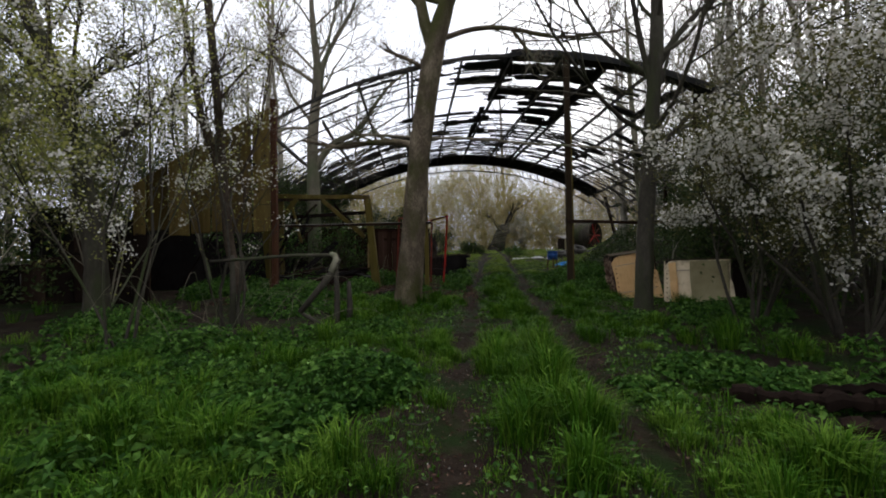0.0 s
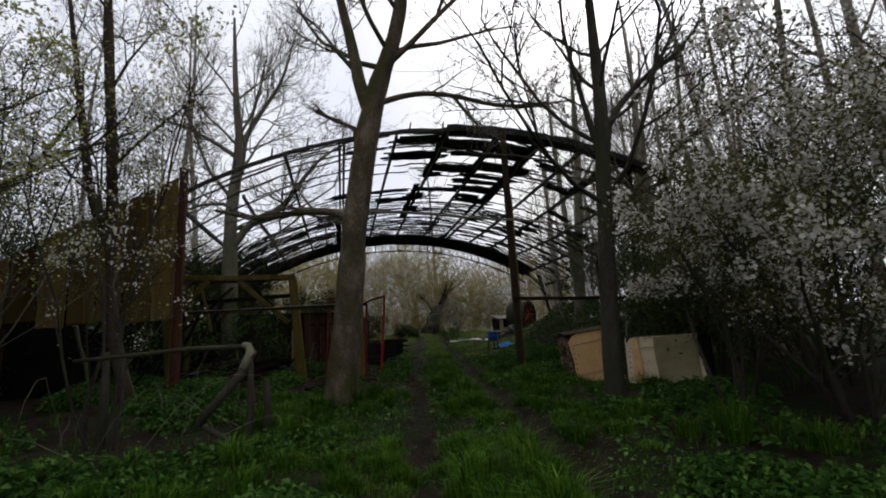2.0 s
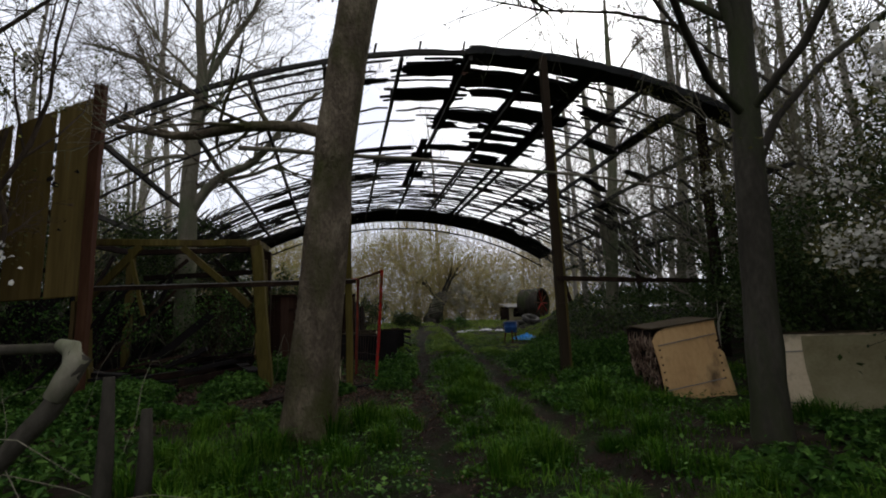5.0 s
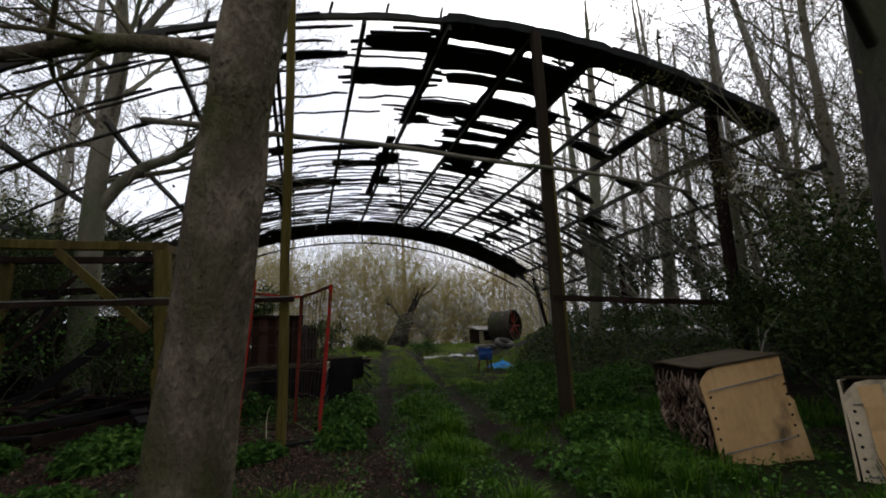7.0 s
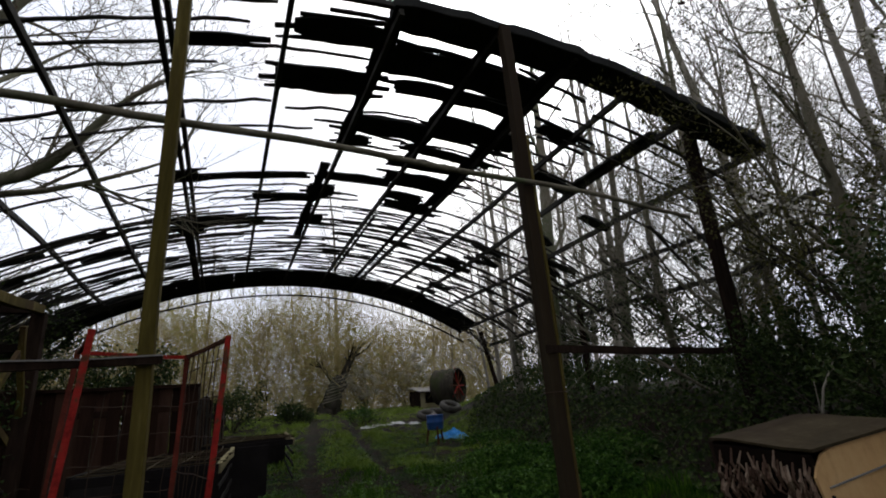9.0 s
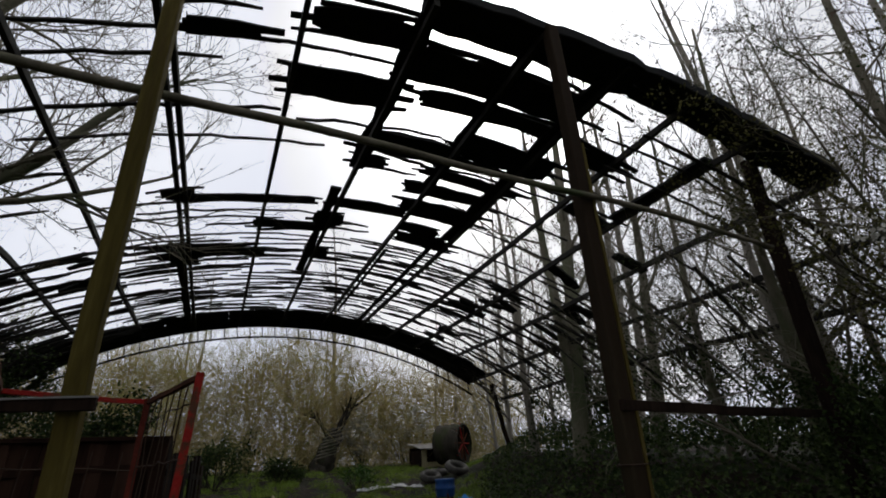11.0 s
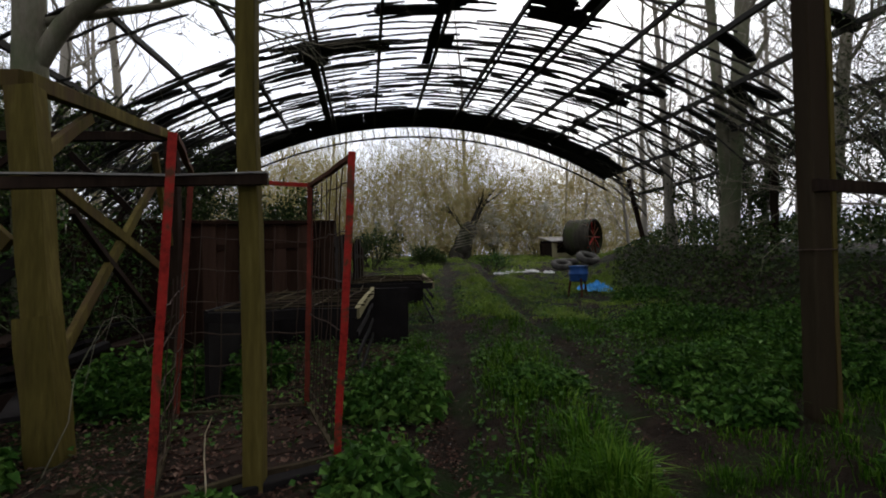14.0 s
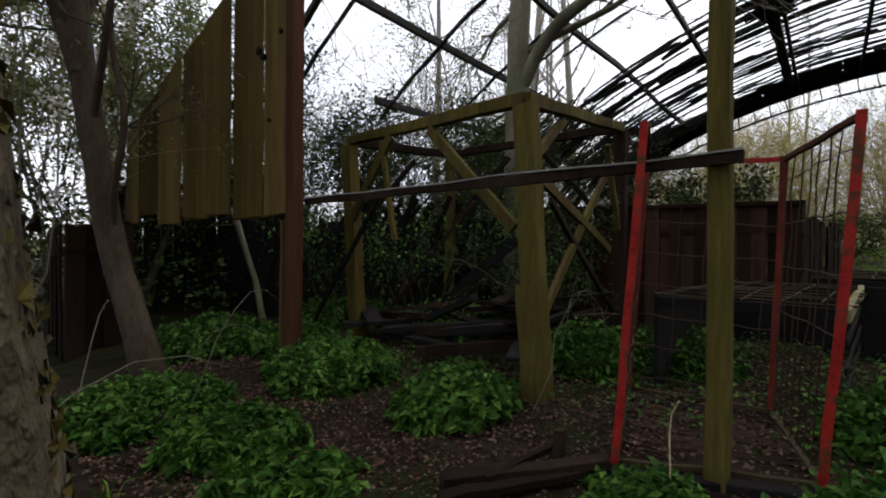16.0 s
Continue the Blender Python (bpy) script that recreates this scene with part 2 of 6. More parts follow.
class Geo:
    """Collects sweeps of any profile into arrays."""

    def __init__(self):
        self.v, self.q, self.n, self.caps = [], [], 0, []

    def sweep(self, pts, prof, scales, up=None, cap=True):
        """prof: k x 2 outline, scaled at every point of the line."""
        pts = np.asarray(pts, float)
        prof = np.asarray(prof, float)
        k, m = len(prof), len(pts)
        tan = np.gradient(pts, axis=0)
        tan /= np.linalg.norm(tan, axis=1)[:, None] + 1e-9
        ref = np.array(up if up is not None else ((0, 0, 1.0) if abs(tan[0][2]) < 0.8 else (1.0, 0, 0)))
        a = np.cross(np.broadcast_to(ref, tan.shape), tan)
        a /= np.linalg.norm(a, axis=1)[:, None] + 1e-9
        b = np.cross(tan, a)
        sc = np.broadcast_to(np.asarray(scales, float), (m,))[:, None, None]
        ring = pts[:, None] + sc * (prof[None, :, :1] * a[:, None] + prof[None, :, 1:] * b[:, None])
        self.v.append(ring.reshape(-1, 3))
        i = np.arange(m - 1)[:, None] * k + self.n
        j = np.arange(k)[None]
        jn = (j + 1) % k
        self.q.append(np.stack([i + j, i + jn, i + k + jn, i + k + j], -1).reshape(-1, 4))
        if cap:
            self.caps.append((self.n + np.arange(k)[::-1], self.n + (m - 1) * k + np.arange(k)))
        self.n += m * k

    def make(self, name, material, parent=None, label="", smooth=False):
        caps = {}
        for pair in self.caps:
            for c in pair:
                caps.setdefault(len(c), []).append(c)
        faces = [np.concatenate(self.q)] + [np.array(c) for c in caps.values()]
        return np_mesh(name, np.concatenate(self.v), faces, material, parent, label, smooth)


def ngon(k, turn=0.0):
    a = np.arange(k) * 2 * np.pi / k + turn
    return np.stack([np.cos(a), np.sin(a)], 1)


def rect(w, h, c=0.07):
    """A rectangle with worn (chamfered) corners."""
    e = c * min(w, h)
    w, h = w / 2, h / 2
    return np.array([(w, h - e), (w - e, h), (e - w, h), (-w, h - e), (-w, e - h), (e - w, -h), (w - e, -h), (w, e - h)])


def beam(name, p0, p1, w, h, material, parent=None, label="", up=None, wob=0.006, segs=5, taper=1.0):
    """A sawn timber between two points, a little uneven along its length."""
    p0, p1 = np.array(p0, float), np.array(p1, float)
    t = np.linspace(0, 1, segs + 1)[:, None]
    pts = p0 + t * (p1 - p0)
    pts[1:-1] += rng.normal(0, wob, (segs - 1, 3))
    g = Geo()
    g.sweep(pts, rect(w, h), np.linspace(1, taper, segs + 1) * rng.normal(1, 0.012, segs + 1), up)
    return g.make(name, material, parent, label)


def thing(name, loc, label, category, group="", kind=""):
    e = new(name)
    e.location = loc
    e.empty_display_size = 0.1
    return tagged(e, label, category, group, kind)


def under(parent, ob):
    """Parents ob, made in world coordinates, keeping its place."""
    ob.parent = parent
    ob.matrix_parent_inverse = Matrix.Translation(parent.location).inverted()
    return ob


def leaves(pos, nrm, size, fold=0.25, aspect=0.6, droop=0.0):
    """Kite-shaped folded leaves: arrays of place, facing and size. Returns verts and triangles."""
    n = len(pos)
    nrm = nrm / (np.linalg.norm(nrm, axis=1)[:, None] + 1e-9)
    ax = np.cross(nrm, rng.normal(size=(n, 3)))
    ax /= np.linalg.norm(ax, axis=1)[:, None] + 1e-9
    bx = np.cross(nrm, ax)
    s = np.asarray(size)[:, None]
    tip = pos + ax * s - nrm * s * droop
    mid = pos + ax * s * 0.45
    l = mid + bx * s * aspect / 2 + nrm * s * fold * 0.4
    r = mid - bx * s * aspect / 2 + nrm * s * fold * 0.4
    v = np.stack([pos, l, tip, r], 1).reshape(-1, 3)
    i = np.arange(n)[:, None] * 4
    return v, np.concatenate([i + [0, 1, 2], i + [0, 2, 3]])


def blossoms(pos, size):
    """Five-petalled flowers as open cups."""
    n = len(pos)
    nrm = rng.normal(size=(n, 3)) + (0, -0.3, 0.5)
    nrm /= np.linalg.norm(nrm, axis=1)[:, None]
    ax = np.cross(nrm, rng.normal(size=(n, 3)))
    ax /= np.linalg.norm(ax, axis=1)[:, None]
    bx = np.cross(nrm, ax)
    s = np.asarray(size)[:, None]
    vs = []
    for k in range(5):
        a = k * 2 * np.pi / 5
        vs.append(pos + s * (np.cos(a) * ax + np.sin(a) * bx) + nrm * s * rng.uniform(0, 0.5, (n, 1)))
    v = np.stack(vs, 1).reshape(-1, 3)
    i = np.arange(n)[:, None] * 5
    return v, np.concatenate([i + [0, 1, 2], i + [0, 2, 3], i + [0, 3, 4]])


# ---------------------------------------------------------------- ground: one sheet to the horizon
def axis(a, b, step, far):
    mid = np.arange(a, b + step / 2, step)
    out = b + np.cumsum(np.geomspace(step * 1.5, 90, 22))
    out = out[out < far]
    back = a - np.cumsum(np.geomspace(step * 1.5, 90, 22))
    back = back[back > -far]
    return np.concatenate([back[::-1], mid, out])


gx, gy = axis(-9, 9, 0.17, 420), axis(0, 26, 0.17, 420)
GX, GY = np.meshgrid(gx, gy)
GZ = ground_z(GX, GY) + np.where((np.abs(GX) < 9) & (GY > 0) & (GY < 26), rng.normal(0, 0.012, GX.shape), 0)
w_, h_ = len(gx), len(gy)
ii = (np.arange(h_ - 1)[:, None] * w_ + np.arange(w_ - 1)[None]).ravel()
ground = np_mesh("ground", np.stack([GX, GY, GZ], -1).reshape(-1, 3), [np.stack([ii, ii + 1, ii + w_ + 1, ii + w_], 1)], SOIL, smooth=True)
tagged(ground, "dark damp soil with moss and two wheel ruts", "ground", kind="structure")


# ---------------------------------------------------------------- ruined barn: bowed roof on posts
def axis_x(y):
    return 1.85 - 0.07 * (y - 13.3)


def roof_pt(u, y, drop=0.0):
    u = np.asarray(u, float)
    return np.stack([axis_x(y) + u, np.full_like(u, 1.0) * y, 7.15 - drop - (14.5 - np.sqrt(14.5 ** 2 - u * u))], -1)


roof = thing("roof", (1.85, 13.3, 0.7), "collapsing bowed barn roof of tarred laths on thin purlins", "roof", kind="structure")
PURLINS = [-8.2, -7.0, -5.7, -4.35, -2.9, -1.45, -0.05, 1.4, 2.7, 3.85, 4.95, 6.2, 7.4, 8.5]
for k, u in enumerate(PURLINS):
    end = 28.0 if u < 3 else 28.0 - 0.5 * (k % 3)
    begin = 13.35 if u > -4 or k % 2 else 15.2
    ys = np.linspace(begin, end, 9)
    twin = (-0.06, 0.06) if abs(u + 2.9) < 0.1 else (0.0,)
    for du in twin:
        pts = np.concatenate([roof_pt(np.array([u + du]), y, 0.13 + 0.05 * math.sin(3 * y + k)) for y in ys])
        g = Geo()
        g.sweep(pts, rect(0.07, 0.11), 1.0 + rng.normal(0, 0.05, 9))
        g.make("purlin", LATH, roof)


def board(u0, u1, y, width, thick, material, drop=0.0, name="board", skew=0.0, parent=roof):
    """A board or strip of felted boarding bent over the roof's bow, with ragged ends."""
    m = max(3, int((u1 - u0) / 0.3) + 2)
    us = np.linspace(u0, u1, m)
    pts = roof_pt(us, y, drop)
    pts[:, 1] += np.linspace(-skew, skew, m)
    pts[:, 2] += rng.normal(0, 0.012, m)
    g = Geo()
    g.sweep(pts, rect(width, thick), np.r_[0.55 + 0.4 * rng.random(), rng.normal(1, 0.06, m - 2), 0.55 + 0.4 * rng.random()], up=(0, 0, 1.0))
    return g.make(name, material, parent)


# broad pieces of boarding that still hang together: from, to (across), place along, width
SLABS = [(-2.75, -1.9, 14.45, .16), (-1.35, -0.05, 14.05, .32), (-1.5, 0.1, 15.2, .42), (-0.1, 2.55, 14.45, .5), (0.4, 2.7, 15.05, .26),
         (-0.15, 1.6, 16.3, .42), (-0.1, 0.45, 16.95, .3), (1.45, 3.2, 15.95, .5), (1.2, 3.1, 16.9, .2), (-0.2, 1.4, 18.6, .26),
         (1.2, 2.9, 18.25, .5), (1.5, 2.4, 19.2, .35), (-1.6, 0.0, 19.85, .2), (-3.1, -0.5, 18.6, .09), (-3.2, -1.2, 21.35, .22),
         (3.25, 4.05, 15.2, .3), (-3.25, -2.7, 18.45, .25), (-0.3, 0.3, 21.3, .5), (-3.3, -2.7, 21.6, .6), (-0.4, 0.25, 19.4, .5),
         (1.0, 2.8, 17.45, .22), (1.6, 2.9, 19.75, .25)]
for u0, u1, y, wd in SLABS:
    wd *= 1.25
    board(u0, u1, y, wd, 0.05, TAR, 0.02, "boarding")
    for e in (-0.5, 0.0, 0.5):
        board(u0 - rng.uniform(-0.1, 0.3), u1 + rng.uniform(-0.1, 0.3), y + wd * e + rng.normal(0, 0.02), rng.uniform(0.05, 0.11), 0.035, TAR, rng.uniform(0.0, 0.06), "boarding", rng.normal(0, 0.03))
FRONT = [(-0.15, 1.5), (1.35, 3.0), (2.9, 4.6), (4.5, 5.6), (5.5, 6.3)]
for a, b in FRONT:
    board(a, b, 13.45, 0.34, 0.16, TAR, 0.04, "boarding")
    board(a + 0.2, b + 0.1, 13.75, 0.3, 0.05, TAR, 0.0, "boarding")
    board(a + 0.1, b, 13.42, 0.06, 0.07, LATH, -0.1, "lath")
# felted strips lying along some purlins
for u, y0, y1, wd in ((-0.02, 13.4, 17.2, .26), (1.45, 13.6, 17.6, .24), (2.65, 13.6, 19.3, .26), (4.9, 14.2, 16.4, .28), (2.5, 19.3, 27, .14), (-0.2, 18, 22.6, .18),
                      (1.6, 20.5, 26, .08), (-3.05, 20.8, 26.5, .2)):
    ys = np.linspace(y0, y1, 12)
    pts = np.concatenate([roof_pt(np.array([u]), y, 0.03) for y in ys])
    g = Geo()
    g.sweep(pts, rect(1.0, 0.22), wd * (0.75 + 0.5 * rng.random(12)))
    g.make("boarding", TAR, roof)

# laths: bent over the purlins, many broken off; denser toward the far end
y = 13.4
while y < 27.9:
    near = y < 20
    step = rng.uniform(0.26, 0.5) if near else rng.uniform(0.13, 0.24)
    runs, u = [], -8.4
    while u < 8.3:
        ln = rng.choice([1.3, 2.7, 4.0]) * rng.uniform(0.8, 1.1)
        centre = abs(u + ln / 2)
        if near:
            keep = 0.75 if y < 13.8 else (0.42 if centre < 4 else 0.28)
        else:
            keep = 0.9 if centre < 6.2 else (0.75 if u < 0 else 0.4)
        if rng.random() < keep:
            runs.append((u, min(u + ln, 8.5)))
        u += ln + (rng.uniform(0, 0.9) if rng.random() < 0.5 else 0)
    for a, b in runs:
        sag = 0.0 if abs(a + b) < 9 else rng.uniform(0, 0.35)
        wd = rng.uniform(0.035, 0.07) if near else rng.choice([0.05, 0.07, 0.11, 0.16], p=[.35, .35, .2, .1])
        board(a, b, y + rng.normal(0, 0.02), wd, 0.03, LATH, sag, "lath", rng.normal(0, 0.05))
    y += step

# far end: closed band of boarding, and the comb-like truss below it
for k in range(9):
    yy = 26.7 + k * 0.16
    for a in np.arange(-7.6, 7.4, 1.9):
        board(a + rng.uniform(-.1, .1), min(a + 1.95, 7.6), yy, 0.175, 0.04, TAR, 0.02 + 0.01 * (k % 2), "boarding")
for drop, wd in ((0.1, 0.3), (0.62, 0.05)):
    us = np.linspace(-7.5, 7.5, 40)
    g = Geo()
    g.sweep(roof_pt(us, 28.0, drop), rect(0.08, wd), 1.0, up=(0, 0, 1.0))
    g.make("truss_chord", TAR, roof)
for u in np.arange(-7.4, 7.5, 0.42):
    beam("truss_strut", roof_pt(np.array([u]), 28.0, 0.1)[0], roof_pt(np.array([u + 0.08]), 28.0, 0.68)[0], 0.03, 0.03, LATH, roof, segs=2)
# front edge chord over the open side, left of the crest
us = np.linspace(-8.2, 0.2, 20)
g = Geo()
g.sweep(roof_pt(us, 13.4, 0.05), rect(0.07, 0.09), 1.0 + rng.normal(0, 0.05, 20), up=(0, 0, 1.0))
g.make("edge_rail", LATH, roof)
for u in np.arange(-6.5, 0.2, 0.9):
    beam("peg", roof_pt(np.array([u]), 13.4, 0.1)[0], roof_pt(np.array([u + 0.05]), 13.38, -0.2)[0], 0.04, 0.04, LATH, roof, segs=2)

# laths that have slid down at both sides
g = Geo()
for side in (-1, 1):
    for k in range(150 if side < 0 else 34):
        yy = rng.uniform(15, 28) if side > 0 else rng.uniform(18.5, 28)
        u = side * rng.uniform(6.3, 8.4)
        p = roof_pt(np.array([u]), yy, rng.uniform(-0.1, 0.6))[0]
        d = np.array([side * rng.uniform(0.5, 1.0), rng.normal(0, 0.25), -rng.uniform(0.35, 0.8)])
        ln = rng.uniform(1.2, 3.2)
        q = p + d * ln
        q[2] = max(q[2], float(ground_z(q[0], q[1])) + 0.2)
        g.sweep(np.linspace(p, q, 3), rect(rng.uniform(0.03, 0.08), 0.03), 1.0)
tagged(g.make("fallen_laths", LATH, roof), kind="stuff")
# tarred clumps in the sagging sides
for k in range(46):
    side = -1 if k % 2 else 1
    yy = rng.uniform(15.5, 27.5) if side > 0 else rng.uniform(20.5, 27.5)
    u = side * rng.uniform(4.3, 7.6)
    board(u - 0.5, u + rng.uniform(0.2, 0.6), yy, rng.uniform(0.12, 0.34), 0.06, TAR, rng.uniform(-0.02, 0.12), "boarding", rng.normal(0, 0.08))


def timber_post(name, x, y, top, w, d, material, label, lean=(0, 0), group=""):
    z = float(ground_z(x, y)) - 0.15
    th = thing(name, (x, y, z), label, "post", group)
    beam("shaft", (x, y, z), (x + lean[0], y + lean[1], top), w, d, material, th, up=(0, 1.0, 0), segs=8)
    return th


post_a = timber_post("timber_post", -0.655, 12.88, 6.85, 0.112, 0.11, MOSSY, "tall square mossy timber post beside the red cage", (-0.02, 0.03), "barn posts")
post_c = timber_post("timber_post", 3.27, 13.3, 7.0, 0.15, 0.15, OLDPOST, "tall brown timber post with a mossy edge", (0.02, 0.0), "barn posts")
beam("mossy_edge", (3.36, 13.28, 0.62), (3.37, 13.28, 5.2), 0.035, 0.13, MOSSY, post_c, "strip green with algae", up=(0, 1.0, 0))
g = Geo()
a_ = np.linspace(0, 2 * np.pi, 13)
g.sweep(np.stack([3.28 + 0.12 * np.cos(a_), 13.29 + 0.12 * np.sin(a_), 1.95 + 0 * a_], 1), ngon(4), 0.006, cap=False)
g.make("wire_loop", WIRE, post_c)
post_d = timber_post("timber_post", 7.12, 14.0, 6.2, 0.17, 0.17, DARKWOOD, "dark weathered timber post under the roof edge", (0.14, 0.0), "barn posts")
for x, y_, top in ((-6.9, 20, 4.9), (9.4, 21, 4.6), (9.6, 27.6, 4.8), (-6.7, 27.7, 5.2)):
    timber_post("timber_post", x, y_, top, 0.14, 0.14, DARKWOOD, "dark leaning barn post in the overgrown side", (-0.6 if x > 9.5 else 0.05, 0), "barn posts")
pole = thing("roof_pole", (-2.2, 13.2, 4.85), "long bare pole lashed across the barn posts", "pole")
g = Geo()
px = np.linspace(-2.6, 5.8, 12)
g.sweep(np.stack([px, 13.18 + 0.02 * np.sin(px), 4.9 - 0.035 * (px + 2.6) - 0.006 * (px + 2.6) ** 2 + 0.02 * np.sin(2 * px)], 1), ngon(7), np.linspace(0.045, 0.028, 12))
g.make("pole", BARK, pole, smooth=True)
rail = thing("rail", (-4.6, 12.85, 2.4), "weathered horizontal timber rail nailed to barn posts", "rail", "rails")
beam("plank", (-4.62, 12.74, 2.4), (-0.53, 12.79, 2.42), 0.04, 0.068, DARKWOOD, rail, up=(0, 0, 1.0), segs=8)
beam("worn_top", (-4.62, 12.735, 2.436), (-0.53, 12.785, 2.456), 0.05, 0.01, GALV, rail, "pale upper edge", up=(0, 0, 1.0), segs=8)
rail2 = thing("rail", (3.3, 13.25, 2.4), "thin weathered rail between barn posts", "rail", "rails")
beam("plank", (3.2, 13.2, 2.42), (7.2, 13.9, 2.33), 0.045, 0.09, DARKWOOD, rail2, up=(0, 0, 1.0), segs=8)


# ---------------------------------------------------------------- boarded gable panel, fence of dark sheets
gable = thing("boarded_gable", (-6.1, 12.3, 2.3), "remaining boarded barn gable, ochre boards green with algae", "wall panel")
P0, P1 = np.array((-4.72, 12.62)), np.array((-7.9, 11.85))
bx = 0.0
span = float(np.linalg.norm(P1 - P0))
while bx < span - 0.05:
    wd = min(rng.uniform(0.42, 0.54), span - bx)
    c = P0 + (P1 - P0) * (bx + wd / 2) / span
    f = (bx + wd / 2) / span
    top = 5.55 - 2.1 * f ** 1.05
    bottom = 2.25 + rng.normal(0, 0.035)
    nrm = np.array((P1 - P0)[::-1]) * (1, -1) / span
    off = nrm * rng.uniform(-0.02, 0.02)
    dirn = (P1 - P0) / span
    bm = bmesh.new()
    hw = wd / 2 - rng.uniform(0.011, 0.02)
    slope = 2.1 / span * hw
    vs = []
    for s_, th in ((-1, 0), (1, 0), (1, 1), (-1, 1)):
        q = c + dirn * s_ * hw + off + nrm * (th * 0.028)
        vs.append((bm.verts.new((*q, bottom + rng.normal(0, 0.025))), bm.verts.new((*q, top - s_ * slope))))
    bm.faces.new([v[0] for v in vs][::-1])
    bm.faces.new([v[1] for v in vs])
    for i in range(4):
        j = (i + 1) % 4
        bm.faces.new((vs[i][0], vs[j][0], vs[j][1], vs[i][1]))
    bmesh.ops.recalc_face_normals(bm, faces=bm.faces)
    bmesh.ops.bevel(bm, geom=bm.edges[:], offset=0.004, segments=1, affect="EDGES")
    me = bpy.data.meshes.new("board")
    bm.to_mesh(me)
    bm.free()
    me.materials.append(PANELWOOD)
    under(gable, new("board", me))
    bx += wd
for fx, zz, rr in ((0.4, 4.02, 0.05), (0.47, 4.1, 0.035), (0.13, 4.25, 0.03), (0.3, 3.3, 0.02)):
    c = P0 + (P1 - P0) * fx / span
    g = Geo()
    g.sweep([(c[0] + 0.003, c[1] - 0.052, zz), (c[0], c[1] - 0.02, zz)], ngon(9) * (1 + rng.normal(0, 0.25, (9, 1))), rr)
    g.make("knot_hole", BLACKHOLE, gable)
for zz in (2.7, 3.6):
    beam("cross_rail", (-4.75, 12.7, zz), (-7.6, 12.0, zz - 0.05), 0.09, 0.06, DARKWOOD, gable, up=(0, 0, 1.0))
gpost = timber_post("timber_post", -4.62, 12.6, 5.75, 0.15, 0.14, BROWNPOST, "tall red-brown timber post at the gable's edge", (0, 0), "barn posts")
beam("mossy_edge", (-4.73, 12.56, 0.6), (-4.73, 12.56, 2.2), 0.05, 0.1, MOSSY, gpost, "green algae-covered batten", up=(0, 1.0, 0))


def board_fence(name, p, q, h0, h1, label, material, wd=0.22, jag=0.08):
    p, q = np.array(p, float), np.array(q, float)
    n = max(2, int(np.linalg.norm(q - p) / wd))
    zb = float(ground_z(*p))
    th = thing(name, (p[0], p[1], zb), label, "fence")
    for k in range(n):
        f = (k + 0.5) / n
        c = p + (q - p) * f
        z = float(ground_z(*c)) - 0.1
        h = h0 + (h1 - h0) * f + rng.uniform(-jag, jag)
        side = (q - p)[::-1] * (1, -1) / np.linalg.norm(q - p)
        c = c + side * (0.014 * (-1) ** k + rng.uniform(-0.004, 0.004))
        beam("board", (*c, z), (*(c + rng.normal(0, 0.012, 2)), z + h), 0.025, wd * rng.uniform(1.05, 1.14), material, th, up=(*((q - p) / np.linalg.norm(q - p)), 0), segs=3)
    beam("fence_rail", (*p, zb + h0 * 0.75), (*q, float(ground_z(*q)) + h1 * 0.75), 0.05, 0.08, material, th, up=(0, 0, 1.0))
    return th


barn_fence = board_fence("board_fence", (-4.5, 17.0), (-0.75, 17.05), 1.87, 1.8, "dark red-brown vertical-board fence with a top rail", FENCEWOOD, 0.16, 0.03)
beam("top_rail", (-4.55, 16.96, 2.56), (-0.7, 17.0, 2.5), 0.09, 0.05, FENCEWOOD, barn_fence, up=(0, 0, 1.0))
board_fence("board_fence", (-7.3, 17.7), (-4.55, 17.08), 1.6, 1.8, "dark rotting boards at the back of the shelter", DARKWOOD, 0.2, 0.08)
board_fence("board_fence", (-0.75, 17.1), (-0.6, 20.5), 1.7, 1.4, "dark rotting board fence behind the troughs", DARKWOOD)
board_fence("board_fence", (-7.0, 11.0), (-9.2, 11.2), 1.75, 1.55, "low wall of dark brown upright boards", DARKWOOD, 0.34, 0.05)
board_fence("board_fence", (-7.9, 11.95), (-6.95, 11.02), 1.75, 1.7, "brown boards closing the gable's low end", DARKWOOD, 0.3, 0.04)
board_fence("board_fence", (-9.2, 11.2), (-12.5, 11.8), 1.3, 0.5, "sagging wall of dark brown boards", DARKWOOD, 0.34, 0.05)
# the next two walls carry the deep shade there in their near-black colour
board_fence("board_fence", (-7.4, 13.9), (-4.9, 18.4), 1.9, 1.3, "broken boards, near black for the shade under the gable", BLACKHOLE, 0.2, 0.4)
board_fence("board_fence", (-12.5, 14.2), (-7.4, 13.9), 2.7, 2.5, "broken boards, near black for the shade beyond the gable", BLACKHOLE, 0.2, 0.4)


# added wall, near black, so the gap behind the gable stays dark
board_fence("board_fence", (-10.6, 12.0), (-10.5, 14.1), 2.5, 2.3, "near-black boards added to fill the end with shade", BLACKHOLE, 0.24, 0.12)


